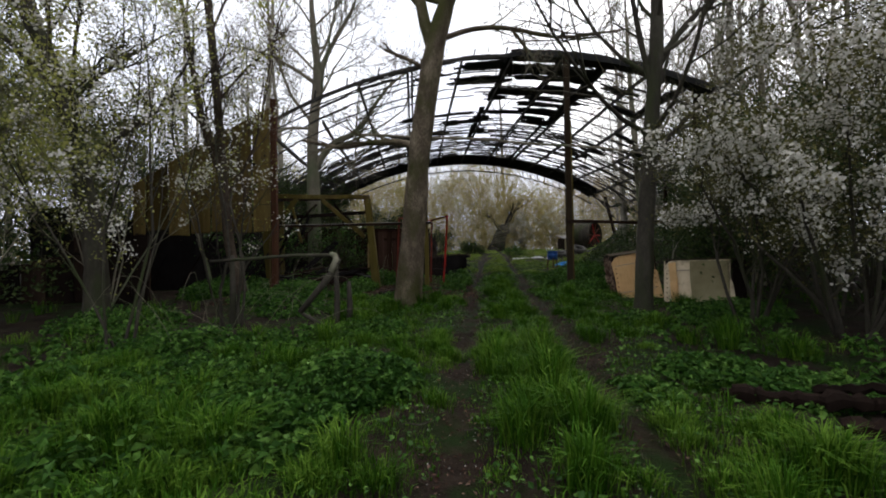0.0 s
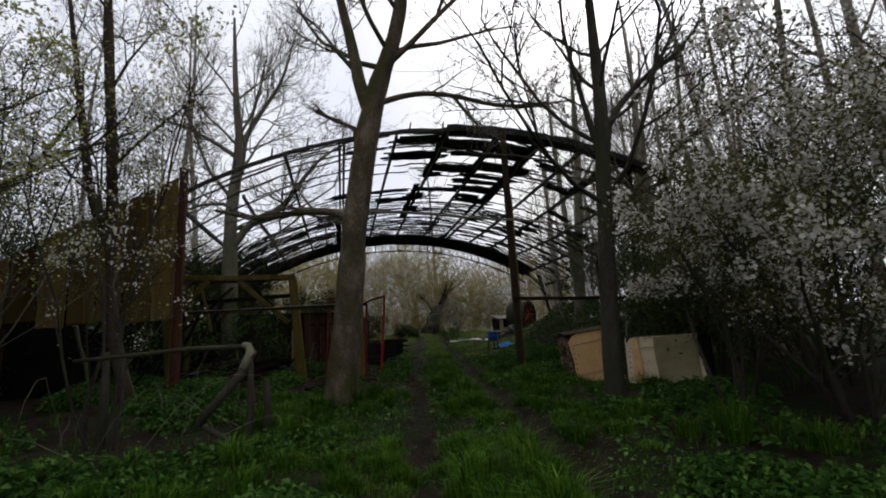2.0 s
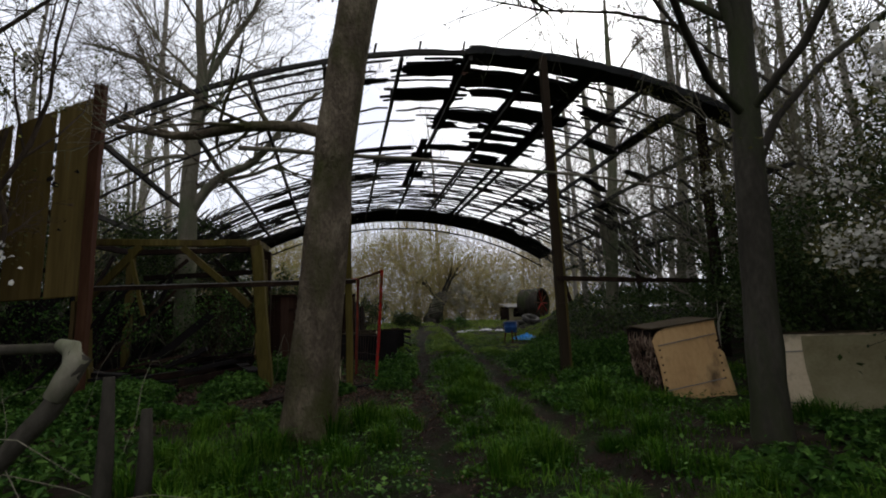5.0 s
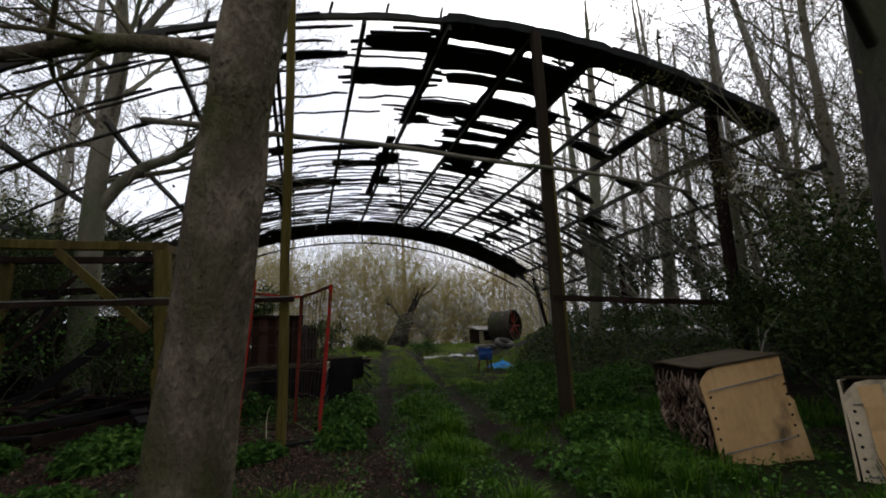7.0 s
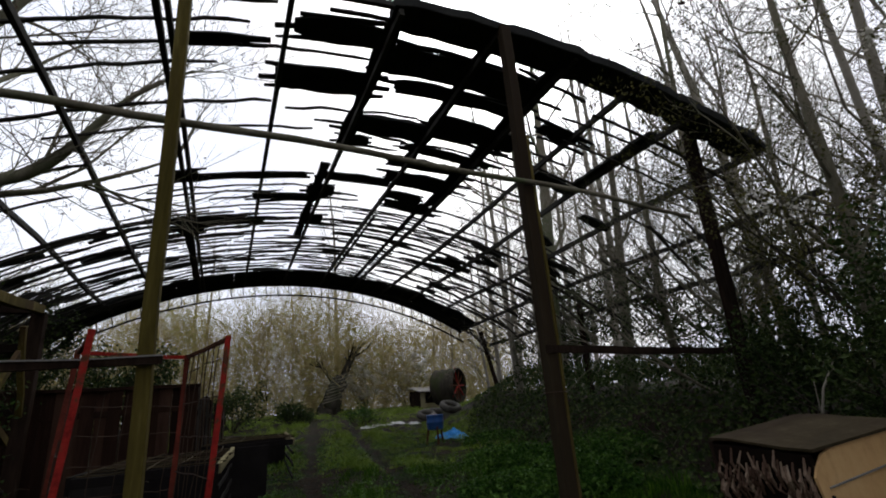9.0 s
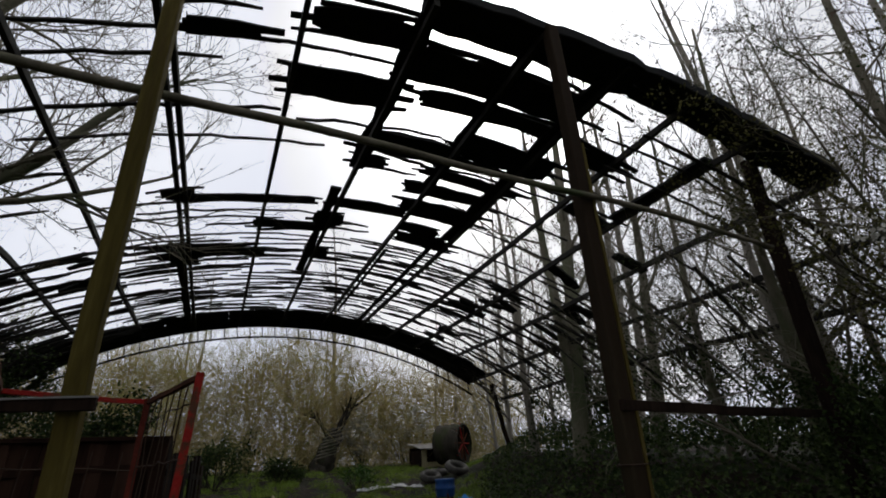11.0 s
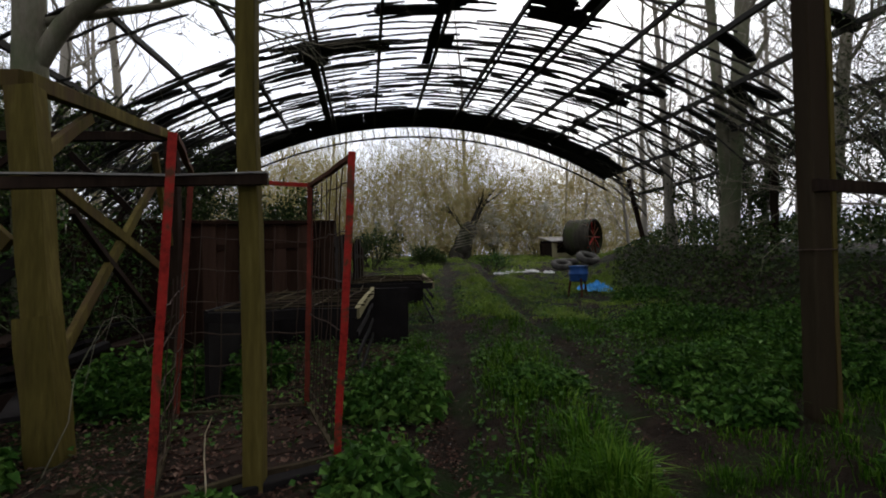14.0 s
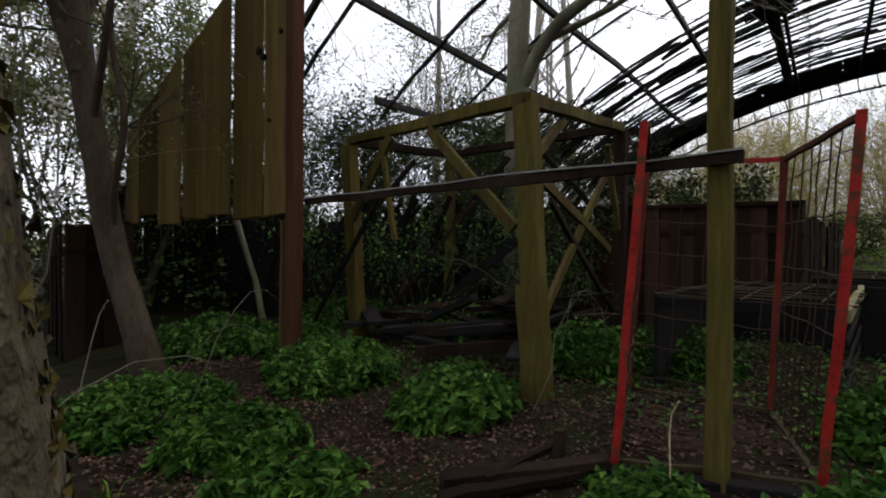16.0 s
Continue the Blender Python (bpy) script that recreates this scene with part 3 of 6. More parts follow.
# ---------------------------------------------------------------- square timber frame with braces
fr = thing("timber_shelter", (-2.12, 13.45, 0.7), "square frame of mossy timbers with diagonal braces", "shelter")
B, L_, R_, K = (-2.32, 13.5), (-5.45, 13.9), (-2.82, 16.75), (-5.72, 16.3)
TOPZ = {B: 3.17, L_: 3.3, R_: 3.6, K: 3.5}
for p, wd in ((B, 0.19), (L_, 0.2), (R_, 0.17), (K, 0.15)):
    z = float(ground_z(*p)) - 0.15
    foot = (p[0] + 0.27, p[1] - 0.13) if p is B else (p[0] + 0.27, p[1]) if p is L_ else p
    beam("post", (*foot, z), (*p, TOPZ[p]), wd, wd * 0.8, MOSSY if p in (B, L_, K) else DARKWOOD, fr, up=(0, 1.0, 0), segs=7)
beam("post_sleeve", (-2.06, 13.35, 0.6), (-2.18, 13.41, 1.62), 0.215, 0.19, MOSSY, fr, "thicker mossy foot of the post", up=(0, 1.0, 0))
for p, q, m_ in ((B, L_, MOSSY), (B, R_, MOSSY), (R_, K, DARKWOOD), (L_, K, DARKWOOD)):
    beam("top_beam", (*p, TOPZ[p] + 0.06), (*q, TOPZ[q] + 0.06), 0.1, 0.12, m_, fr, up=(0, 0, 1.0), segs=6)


def along(p, q, f, z):
    return (p[0] + (q[0] - p[0]) * f, p[1] + (q[1] - p[1]) * f - 0.03, z)


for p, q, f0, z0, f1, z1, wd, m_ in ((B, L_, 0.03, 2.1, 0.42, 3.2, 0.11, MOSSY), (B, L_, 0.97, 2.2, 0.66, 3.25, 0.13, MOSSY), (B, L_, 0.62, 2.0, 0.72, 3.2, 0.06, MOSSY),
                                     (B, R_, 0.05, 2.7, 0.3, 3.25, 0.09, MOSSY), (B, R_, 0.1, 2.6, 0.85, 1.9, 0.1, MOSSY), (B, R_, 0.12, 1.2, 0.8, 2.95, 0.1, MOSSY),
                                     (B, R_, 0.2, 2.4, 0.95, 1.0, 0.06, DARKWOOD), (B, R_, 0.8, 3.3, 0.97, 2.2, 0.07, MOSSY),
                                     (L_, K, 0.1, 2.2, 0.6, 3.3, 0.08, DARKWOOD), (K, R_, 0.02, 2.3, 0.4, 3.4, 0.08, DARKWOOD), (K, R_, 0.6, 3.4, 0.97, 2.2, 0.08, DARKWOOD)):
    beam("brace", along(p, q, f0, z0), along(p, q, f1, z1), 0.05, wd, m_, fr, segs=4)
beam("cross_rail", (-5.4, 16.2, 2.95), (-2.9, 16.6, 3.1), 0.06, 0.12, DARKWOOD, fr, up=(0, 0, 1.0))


# ---------------------------------------------------------------- red cage
cage = thing("red_cage", (-0.9, 13.5, 0.65), "tall open cage of chipped red angle iron with wire mesh", "cage")
CB = [np.array(p) for p in ((-1.15, 12.72, 0.62), (-0.22, 13.15, 0.64), (-0.6, 14.2, 0.68), (-1.6, 14.05, 0.68))]
CT = [np.array(p) for p in ((-0.99, 12.7, 2.66), (-0.08, 13.1, 2.64), (-0.54, 14.2, 2.62), (-1.5, 14.15, 2.7))]
for k in range(4):
    g = Geo()
    w = 0.052
    g.sweep(np.linspace(CB[k], CT[k], 6) + rng.normal(0, 0.003, (6, 3)), np.array([(-w, -w), (w, -w), (w, -w + .014), (-w + .014, -w + .014), (-w + .014, w), (-w, w)]) * 0.45, 1.0, up=(0, 1.0, 0))
    g.make("corner_post", RED if k < 2 else RUSTRED, cage)
for ring, zz in ((CB, 0.06), (CT, -0.02)):
    for k in range(4):
        if ring is CT and k == 0:
            continue
        a, b = ring[k] + (0, 0, zz), ring[(k + 1) % 4] + (0, 0, zz)
        beam("cross_bar", a, b, 0.035, 0.035, OLDPOST if ring is CB else RUST if k in (1, 3) else RED, cage, up=(0, 0, 1.0), segs=4)


def wire_panel(k, rows, cols, lo, hi, parent):
    """Welded mesh between two corner posts."""
    a0, a1, b0, b1 = CB[k], CT[k], CB[(k + 1) % 4], CT[(k + 1) % 4]
    for i in range(rows):
        f = lo + (hi - lo) * (i + 0.5) / rows
        g = Geo()
        p, q = a0 + (a1 - a0) * f, b0 + (b1 - b0) * f
        pts = np.linspace(p, q, 8)
        pts[1:-1] += rng.normal(0, 0.008, (6, 3))
        g.sweep(pts, ngon(4), 0.0045)
        g.make("wire", WIRE, parent)
    for j in range(cols):
        f = (j + 0.5) / cols
        g = Geo()
        p, q = a0 + (b0 - a0) * f, a1 + (b1 - a1) * f
        pts = np.linspace(p + (q - p) * lo, p + (q - p) * hi, 8)
        pts[1:-1] += rng.normal(0, 0.006, (6, 3))
        g.sweep(pts, ngon(4), 0.0045)
        g.make("wire", WIRE, parent)


wire_panel(1, 6, 8, 0.02, 0.99, cage)
wire_panel(2, 6, 5, 0.02, 0.8, cage)
wire_panel(3, 5, 5, 0.02, 0.6, cage)
for k in range(5):
    f0 = (k + 0.5) / 5
    a, b = CB[0] + (CB[3] - CB[0]) * f0, CB[1] + (CB[2] - CB[1]) * f0
    beam("floor_board", a + (0, 0, 0.03), b + (0, 0, 0.03), 0.255, 0.045, DARKWOOD, cage, "wet black floor board", up=(0, 0, 1.0))
beam("sill", CB[0] + (-0.12, -0.1, -0.02), CB[1] + (0.02, -0.1, 0.0), 0.1, 0.12, BLACKHOLE, cage, "black rotten front sill", up=(0, 0, 1.0))
for a_, b_, w_, h_ in (((-1.78, 11.9, 0.64), (-1.14, 12.58, 0.73), 0.12, 0.06), ((-1.68, 11.76, 0.62), (-1.24, 12.42, 0.68), 0.09, 0.05), ((-1.58, 12.02, 0.67), (-1.44, 12.60, 0.75), 0.05, 0.04)):
    tagged(beam("rotten_plank", a_, b_, w_, h_, DARKWOOD, wob=0.005, segs=5, taper=0.8), "rotten splintered dark plank lying in leaf litter", "plank", "rotten planks by the cage")
plank2 = tagged(beam("rotten_plank", (-3.5, 13.35, 0.85), (-2.45, 13.9, 1.0), 0.04, 0.12, DARKWOOD), "dark brown plank in the shelter's rubble", "plank")
plank3 = tagged(beam("rotten_plank", (-4.2, 14.0, 0.9), (-2.7, 14.3, 1.05), 0.05, 0.11, DARKWOOD), "dark plank on the rubble heap", "plank")
stub = tagged(beam("stake", (-1.42, 12.5, 0.5), (-1.4, 12.5, 0.86), 0.05, 0.06, OLDPOST, wob=0.01), "short grey mossy stake beside the cage", "stake")


heap = thing("debris_heap", (-3.8, 14.8, 0.7), "heap of dark rotten planks and beams inside the shelter", "debris")
for k in range(34):
    x, y_ = rng.uniform(-5.2, -2.5), rng.uniform(13.8, 16.4)
    a = rng.normal(0.3, 0.7)
    ln = rng.uniform(0.5, 1.9)
    z = 0.75 + rng.uniform(0, 0.45)
    p = np.array((x - math.cos(a) * ln / 2, y_ - math.sin(a) * ln / 2, z + rng.uniform(-0.15, 0.1)))
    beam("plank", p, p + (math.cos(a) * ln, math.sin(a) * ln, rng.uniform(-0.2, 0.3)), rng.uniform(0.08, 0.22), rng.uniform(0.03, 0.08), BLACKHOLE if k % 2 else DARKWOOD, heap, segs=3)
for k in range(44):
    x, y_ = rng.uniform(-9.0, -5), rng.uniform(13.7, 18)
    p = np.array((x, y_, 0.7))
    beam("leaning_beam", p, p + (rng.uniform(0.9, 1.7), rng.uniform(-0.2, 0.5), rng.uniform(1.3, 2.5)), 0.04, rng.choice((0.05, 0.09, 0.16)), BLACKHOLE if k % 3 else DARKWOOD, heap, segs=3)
prop = thing("leaning_stick", (-6.75, 13.4, 0.6), "crooked pale branch propped under the gable boards", "branch")
g = Geo()
g.sweep([(-6.6, 13.3, 0.6), (-6.66, 13.25, 1.0), (-6.72, 13.2, 1.4), (-6.84, 13.1, 1.85), (-6.86, 13.0, 2.2), (-6.95, 12.95, 2.45)], ngon(7), [0.055, 0.046, 0.042, 0.04, 0.046, 0.025], up=(0, 1.0, 0))
g.make("shaft", BARK, prop, smooth=True)


# ---------------------------------------------------------------- mesh-topped troughs
def trough(x0, x1, y0, y1, z0, z1, end_w):
    th = thing("trough", (x0, y0, z0), "low black timber trough with a rusty mesh lid", "trough", "troughs")
    beam("side", (x1, y0, z1 - 0.06), (x1, y1, z1 - 0.02), 0.05, 0.1, SHEDWOOD, th, "pale top rail", up=(0, 0, 1.0))
    for k in range(3):
        zz = z0 + (z1 - z0) * (0.2 + 0.25 * k)
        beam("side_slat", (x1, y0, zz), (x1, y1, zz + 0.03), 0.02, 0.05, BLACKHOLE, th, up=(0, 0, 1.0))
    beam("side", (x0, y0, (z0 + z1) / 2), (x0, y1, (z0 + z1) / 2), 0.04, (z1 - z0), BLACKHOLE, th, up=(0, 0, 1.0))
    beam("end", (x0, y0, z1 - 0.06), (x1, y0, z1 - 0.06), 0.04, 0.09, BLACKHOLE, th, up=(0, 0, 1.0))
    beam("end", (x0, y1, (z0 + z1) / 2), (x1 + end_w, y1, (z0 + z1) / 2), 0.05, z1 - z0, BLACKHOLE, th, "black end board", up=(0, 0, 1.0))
    for k in range(9):
        f = (k + 0.5) / 9
        g = Geo()
        pts = np.linspace((x0 - 0.05, y0 + (y1 - y0) * f, z1), (x1 + 0.05, y0 + (y1 - y0) * f + 0.05, z1 + 0.01), 5) + rng.normal(0, 0.01, (5, 3))
        g.sweep(pts, ngon(4), 0.008)
        g.make("rod", OLDPOST, th)
    for k in range(5):
        xx = x0 + (x1 - x0) * (k + 0.5) / 5
        g = Geo()
        g.sweep(np.linspace((xx, y0 - 0.05, z1 + 0.015), (xx, y1, z1 + 0.02), 5) + rng.normal(0, 0.01, (5, 3)), ngon(4), 0.008)
        g.make("rod", OLDPOST, th)


trough(-1.5, -0.19, 14.4, 16.9, 0.7, 1.53, 0.5)
trough(-0.95, 0.72, 17.6, 20.8, 0.8, 1.58, 0.0)


# ---------------------------------------------------------------- broken crates
def crate(loc, w, d, h, rot, label, front, side, dots, drop=0.0, sheets=()):
    th = thing("crate", (0, 0, 0), label, "crate", "broken crates")
    wob = lambda: rng.normal(0, 0.012)
    bm = bmesh.new()
    # front panel with a broken upper corner
    out = [(0.02, -0.05), (w + 0.06, -drop), (w - 0.02 + wob(), h * 0.55), (w - 0.06, h * 0.62), (w - 0.05, h), (0.2, h - 0.005), (0.1, h - 0.03), (0.03, h - 0.1), (-0.005, h - 0.15), (0.015 + wob(), h * 0.5)]
    lo = [bm.verts.new((x, 0, z)) for x, z in out]
    hi = [bm.verts.new((x, 0.02, z)) for x, z in out]
    bm.faces.new(lo)
    bm.faces.new(hi[::-1])
    for i in range(len(out)):
        j = (i + 1) % len(out)
        bm.faces.new((lo[i], hi[i], hi[j], lo[j]))
    bmesh.ops.recalc_face_normals(bm, faces=bm.faces)
    me = bpy.data.meshes.new("front_panel")
    bm.to_mesh(me)
    bm.free()
    me.materials.append(front)
    face = under(th, new("front_panel", me)) or th.children[0]
    # frayed side: many upright splinters on a dark backing
    beam("side_backing", (0.03, 0.02, h * 0.5), (0.03, d, h * 0.5), 0.03, h * 0.96, DARKWOOD, th, up=(0, 0, 1.0), segs=3)
    beam("side_backing", (w - 0.03, 0.02, h * 0.47), (w - 0.03, d, h * 0.47), 0.03, h * 0.9, DARKWOOD, th, up=(0, 0, 1.0), segs=3)
    beam("back_panel", (0, d, h * 0.5), (w, d, h * 0.5), 0.03, h, DARKWOOD, th, up=(0, 0, 1.0), segs=3)
    beam("lid", (w / 2, -0.02, h + 0.012), (w / 2, d, h + 0.012), w * 0.98, 0.02, OLDPOST, th, "dark warped lid", up=(0, 0, 1.0), segs=4)
    g = Geo()
    if side is PALE:
        beam("side_panel", (-0.012, 0.02, h * 0.5), (-0.012, d, h * 0.5), 0.02, h * 0.98, PALE, th, up=(0, 0, 1.0), segs=3)
    for k in range(0 if side is PALE else 220):
        yy, z0 = rng.uniform(0.02, d), rng.uniform(0, h * 0.8)
        ln = rng.uniform(0.06, 0.22)
        g.sweep(np.array([(0.012, yy, z0), (-0.012 - rng.uniform(0, 0.02), yy + rng.normal(0, 0.012), z0 + ln / 2), (0.008, yy + rng.normal(0, 0.015), z0 + ln)]), rect(0.022, 0.012), [0.6, 1, 0.5], cap=False)
    if side is not PALE:
        tagged(g.make("frayed_side", side, th, "frayed flaking edge"), kind="stuff")
    for zz in (h * 0.2, h * 0.8):
        g = Geo()
        g.sweep(np.linspace((0.06, -0.012, zz - 0.02), (w - 0.08, -0.012, zz + 0.02), 5), ngon(5), 0.007)
        g.make("strap", GALV, face)
    for x_ in dots:
        for k in range(6):
            g = Geo()
            zz = h * (0.22 + 0.1 * k)
            g.sweep([(x_, -0.006, zz), (x_, 0.004, zz)], ngon(8), 0.014)
            g.make("bolt_hole", BLACKHOLE, face)
    for nm, a, b, wd, m_, lb in sheets:
        beam(nm, a, b, 0.012, wd, m_, th, lb, up=(1.0, 0, 0))
    th.matrix_basis = pose(*loc, *rot)
    return th


crate((3.7, 10.87, 0.42), 0.95, 0.9, 1.02, (2, -7, -8), "broken plywood crate with frayed side, tilted in grass", PLY, FIBRE, (0.07, 0.88), 0.2)
crate((4.4, 10.08, 0.36), 1.38, 0.45, 0.98, (-3, -1, -57), "pale weathered plywood crate with peeling stained face", PALE, PALE, (0.06,), 0.0,
      (("peeling_strip", (0.26, -0.02, 0.0), (0.19, -0.035, 0.93), 0.16, PLY, "peeling tan veneer strip"),
       ("stained_sheet", (0.97, -0.03, 0.0), (0.94, -0.03, 0.95), 0.74, SHEDWOOD, "stained grey-green sheet")))


sap = thing("sapling", (5.49, 11.98, 0.5), "bare pale sapling growing behind the plywood crate", "sapling")
g = Geo()
g.sweep([(5.44, 12.0, 0.5), (5.47, 11.99, 1.0), (5.49, 11.98, 1.50), (5.63, 11.98, 1.77), (5.92, 11.98, 2.04)], ngon(6), [0.02, 0.017, 0.015, 0.013, 0.006])
g.make("stem", BARK_FAR, sap, smooth=True)
g = Geo()
g.sweep([(5.49, 11.98, 1.56), (5.51, 11.97, 1.87)], ngon(5), [0.009, 0.004])
g.make("side_shoot", BARK_FAR, sap, smooth=True)


# ---------------------------------------------------------------- broken rail fence by the track
bf = thing("broken_fence", (-1.95, 8.2, 0.4), "collapsed rustic rail on rotten posts with a pale end", "fence")
g = Geo()
g.sweep([(-3.9, 7.7, 1.5), (-3.2, 7.6, 1.53), (-2.5, 7.52, 1.57), (-1.85, 7.45, 1.56)], ngon(7), [0.024, 0.026, 0.027, 0.03])
g.make("top_rail", BARK_DARK, bf, smooth=True)
g = Geo()
g.sweep([(-1.86, 7.44, 1.57), (-1.78, 7.42, 1.5), (-1.9, 7.4, 1.25), (-2.1, 7.36, 1.0), (-2.35, 7.33, 0.7)], ngon(7), [0.04, 0.055, 0.055, 0.05, 0.045])
g.make("fallen_rail", BARK_DARK, bf, "dark fallen rail", smooth=True)
g = Geo()
g.sweep([(-1.9, 7.43, 1.585), (-1.83, 7.42, 1.56), (-1.795, 7.41, 1.49), (-1.83, 7.4, 1.4), (-1.88, 7.39, 1.3)], ngon(9), [0.03, 0.05, 0.062, 0.06, 0.05])
g.make("bare_end", BARK, bf, "pale barkless bend of the rail", smooth=True)
for x, y_, h in ((-1.98, 8.1, 1.0), (-1.8, 8.25, 0.75), (-3.6, 7.8, 1.2)):
    g = Geo()
    z = float(ground_z(x, y_))
    g.sweep([(x, y_, z - 0.1), (x + 0.02, y_, z + h * 0.5), (x + 0.01, y_, z + h)], ngon(7), [0.06, 0.05, 0.035])
    g.make("stump_post", BARK_DARK, bf, smooth=True)
g = Geo()
g.sweep([(-2.5, 7.9, 0.62), (-2.1, 7.6, 0.48), (-1.7, 7.25, 0.4)], ngon(6), [0.03, 0.035, 0.02])
g.make("fallen_stick", BARK_DARK, bf, smooth=True)


# ---------------------------------------------------------------- things in the distance of the yard
def zat(x, y_):
    return float(ground_z(x, y_))


bar = thing("barrel_stand", (4.56, 21.4, zat(4.56, 21.4)), "blue plastic barrel on three dark legs", "barrel")
g = Geo()
zb = zat(4.56, 21.4)
g.sweep([(4.56, 21.4, zb + z) for z in (0.36, 0.37, 0.41, 0.52, 0.53, 0.56, 0.57, 0.7, 0.72, 0.74)], ngon(20), [0.17, 0.205, 0.215, 0.225, 0.235, 0.235, 0.225, 0.225, 0.24, 0.23])
g.make("drum", BLUE, bar, smooth=True)
for a in (0.4, 2.5, 4.6):
    beam("leg", (4.56 + 0.27 * math.cos(a), 21.4 + 0.27 * math.sin(a), zb - 0.08), (4.56 + 0.19 * math.cos(a), 21.4 + 0.19 * math.sin(a), zb + 0.46), 0.045, 0.045, RUST, bar, segs=2)


def crumpled(name, cx, cy, rx, ry, hgt, material, label, category, n=26):
    """A crumpled sheet lying on the ground."""
    u = np.linspace(-1, 1, n)
    U, V = np.meshgrid(u, u)
    ang = np.arctan2(V, U)
    rr = 1 + 0.18 * np.sin(3 * ang + cx) + 0.1 * np.sin(7 * ang)
    X, Y = cx + U * rx * rr, cy + V * ry * rr
    Z = ground_z(X, Y) + 0.02 + hgt * np.abs(rng.normal(0, 0.5, U.shape)) * (1 - 0.8 * np.maximum(np.abs(U), np.abs(V)) ** 2)
    k = (np.arange(n - 1)[:, None] * n + np.arange(n - 1)[None]).ravel()
    ob = np_mesh(name, np.stack([X, Y, Z], -1).reshape(-1, 3), [np.stack([k, k + 1, k + n + 1, k + n], 1)], material)
    so = ob.modifiers.new("thick", "SOLIDIFY")
    so.thickness = 0.006
    return tagged(ob, label, category)


crumpled("tarpaulin", 5.38, 22.3, 0.4, 0.5, 0.16, TARP, "crumpled bright blue plastic sheet on grass", "tarpaulin")
for dx, dy, r_ in ((0, 0, 0.35), (0.7, 0.3, 0.3), (-0.6, -0.2, 0.22), (1.3, 0.1, 0.2)):
    crumpled("scrap", 4.4 + dx, 27.2 + dy, r_, r_ * 0.6, 0.1, WHITE, "pale crumpled scrap lying on the grass", "scrap", 10)


def tyre(x, y_, z, R, r_, rot):
    a = np.linspace(0, 2 * np.pi, 33)
    g = Geo()
    g.sweep(np.stack([R * np.cos(a), R * np.sin(a), 0 * a], 1), ngon(12) * (1, 1.15), r_ * (1 + 0.04 * (np.arange(33) % 2)), up=(0, 0, 1.0), cap=False)
    th = g.make("tyre", RUBBER, smooth=True)
    th.matrix_basis = pose(x, y_, z, *rot)
    return tagged(th, "old grey tyre dumped on the grass", "tyre", "dumped tyres")


tyre(6.5, 28.2, zat(6.5, 28.2) + 0.2, 0.3, 0.11, (20, 0, 0))
tyre(7.6, 28.3, zat(7.6, 28.3) + 0.24, 0.35, 0.12, (24, 8, 0))
tyre(7.1, 29.3, zat(7.1, 29.3) + 0.14, 0.36, 0.13, (0, 0, 0))

reel = thing("cable_reel", (10.2, 34.6, zat(10.2, 34.6)), "large rusty ribbed drum lying on its side", "drum")
rz = zat(10.2, 34.6) + 1.16
g = Geo()
prof = [(-1.0, 0.93), (-0.95, 1.0), (-0.85, 0.94), (-0.6, 0.94), (-0.55, 1.0), (-0.45, 0.94), (-0.15, 0.94), (-0.1, 1.0), (0.0, 0.94), (0.3, 0.94), (0.35, 1.0), (0.4, 0.9)]
g.sweep([(10.2 + dx * 0.7, 34.6 - dx * 0.75, rz) for dx, _ in prof], ngon(28), [0.98 * r for _, r in prof], up=(0, 0, 1.0), cap=False)
sh = g.make("shell", BARK_DARK, reel, "dark weathered ribbed shell", smooth=True)
so = sh.modifiers.new("thick", "SOLIDIFY")
so.thickness = 0.03
for k in range(10):
    a = k * 2 * math.pi / 10
    beam("spoke", (10.4, 34.4, rz), (10.4 + 0.68 * math.cos(a), 34.4 + 0.72 * math.cos(a), rz + 1.0 * math.sin(a)), 0.06, 0.06, RUST if k % 3 else RED, reel, "rust-red spoke", segs=2)

HX = 0.55
hut = thing("hut", (9.0 + HX, 36.5, zat(9.0, 36.5)), "small weathered shed with dark window and grey roof", "shed")
hz = zat(9.0, 36.5) - 0.1
for x in np.arange(8.25 + HX, 10.1 + HX, 0.26):
    beam("plank", (x, 36, hz - 0.1), (x, 36, hz + (0.35 if 8.5 < x - HX < 9.1 else 0.95)), 0.03, 0.27, SHEDWOOD, hut, up=(1.0, 0, 0), segs=2)
beam("back_wall", (8.1 + HX, 38.2, hz + 0.5), (10.1 + HX, 38.2, hz + 0.5), 0.05, 1.2, DARKWOOD, hut, up=(0, 0, 1.0))
beam("side_wall", (8.1 + HX, 36.0, hz + 0.45), (8.1 + HX, 38.2, hz + 0.45), 0.05, 1.0, DARKWOOD, hut, up=(0, 0, 1.0))
beam("side_wall", (10.1 + HX, 36.0, hz + 0.45), (10.1 + HX, 38.2, hz + 0.45), 0.05, 1.0, DARKWOOD, hut, up=(0, 0, 1.0))
beam("roof_sheet", (9.1 + HX, 35.8, hz + 1.0), (9.1 + HX, 38.5, hz + 1.35), 2.2, 0.04, GALV, hut, "grey roof sheet", up=(0, 0, 1.0))
for x in (8.5 + HX, 9.08 + HX):
    beam("window_frame", (x, 35.97, hz + 0.35), (x, 35.97, hz + 0.95), 0.05, 0.05, DARKWOOD, hut, segs=2)


# ---------------------------------------------------------------- trees
UP = np.array((0, 0, 1.0))


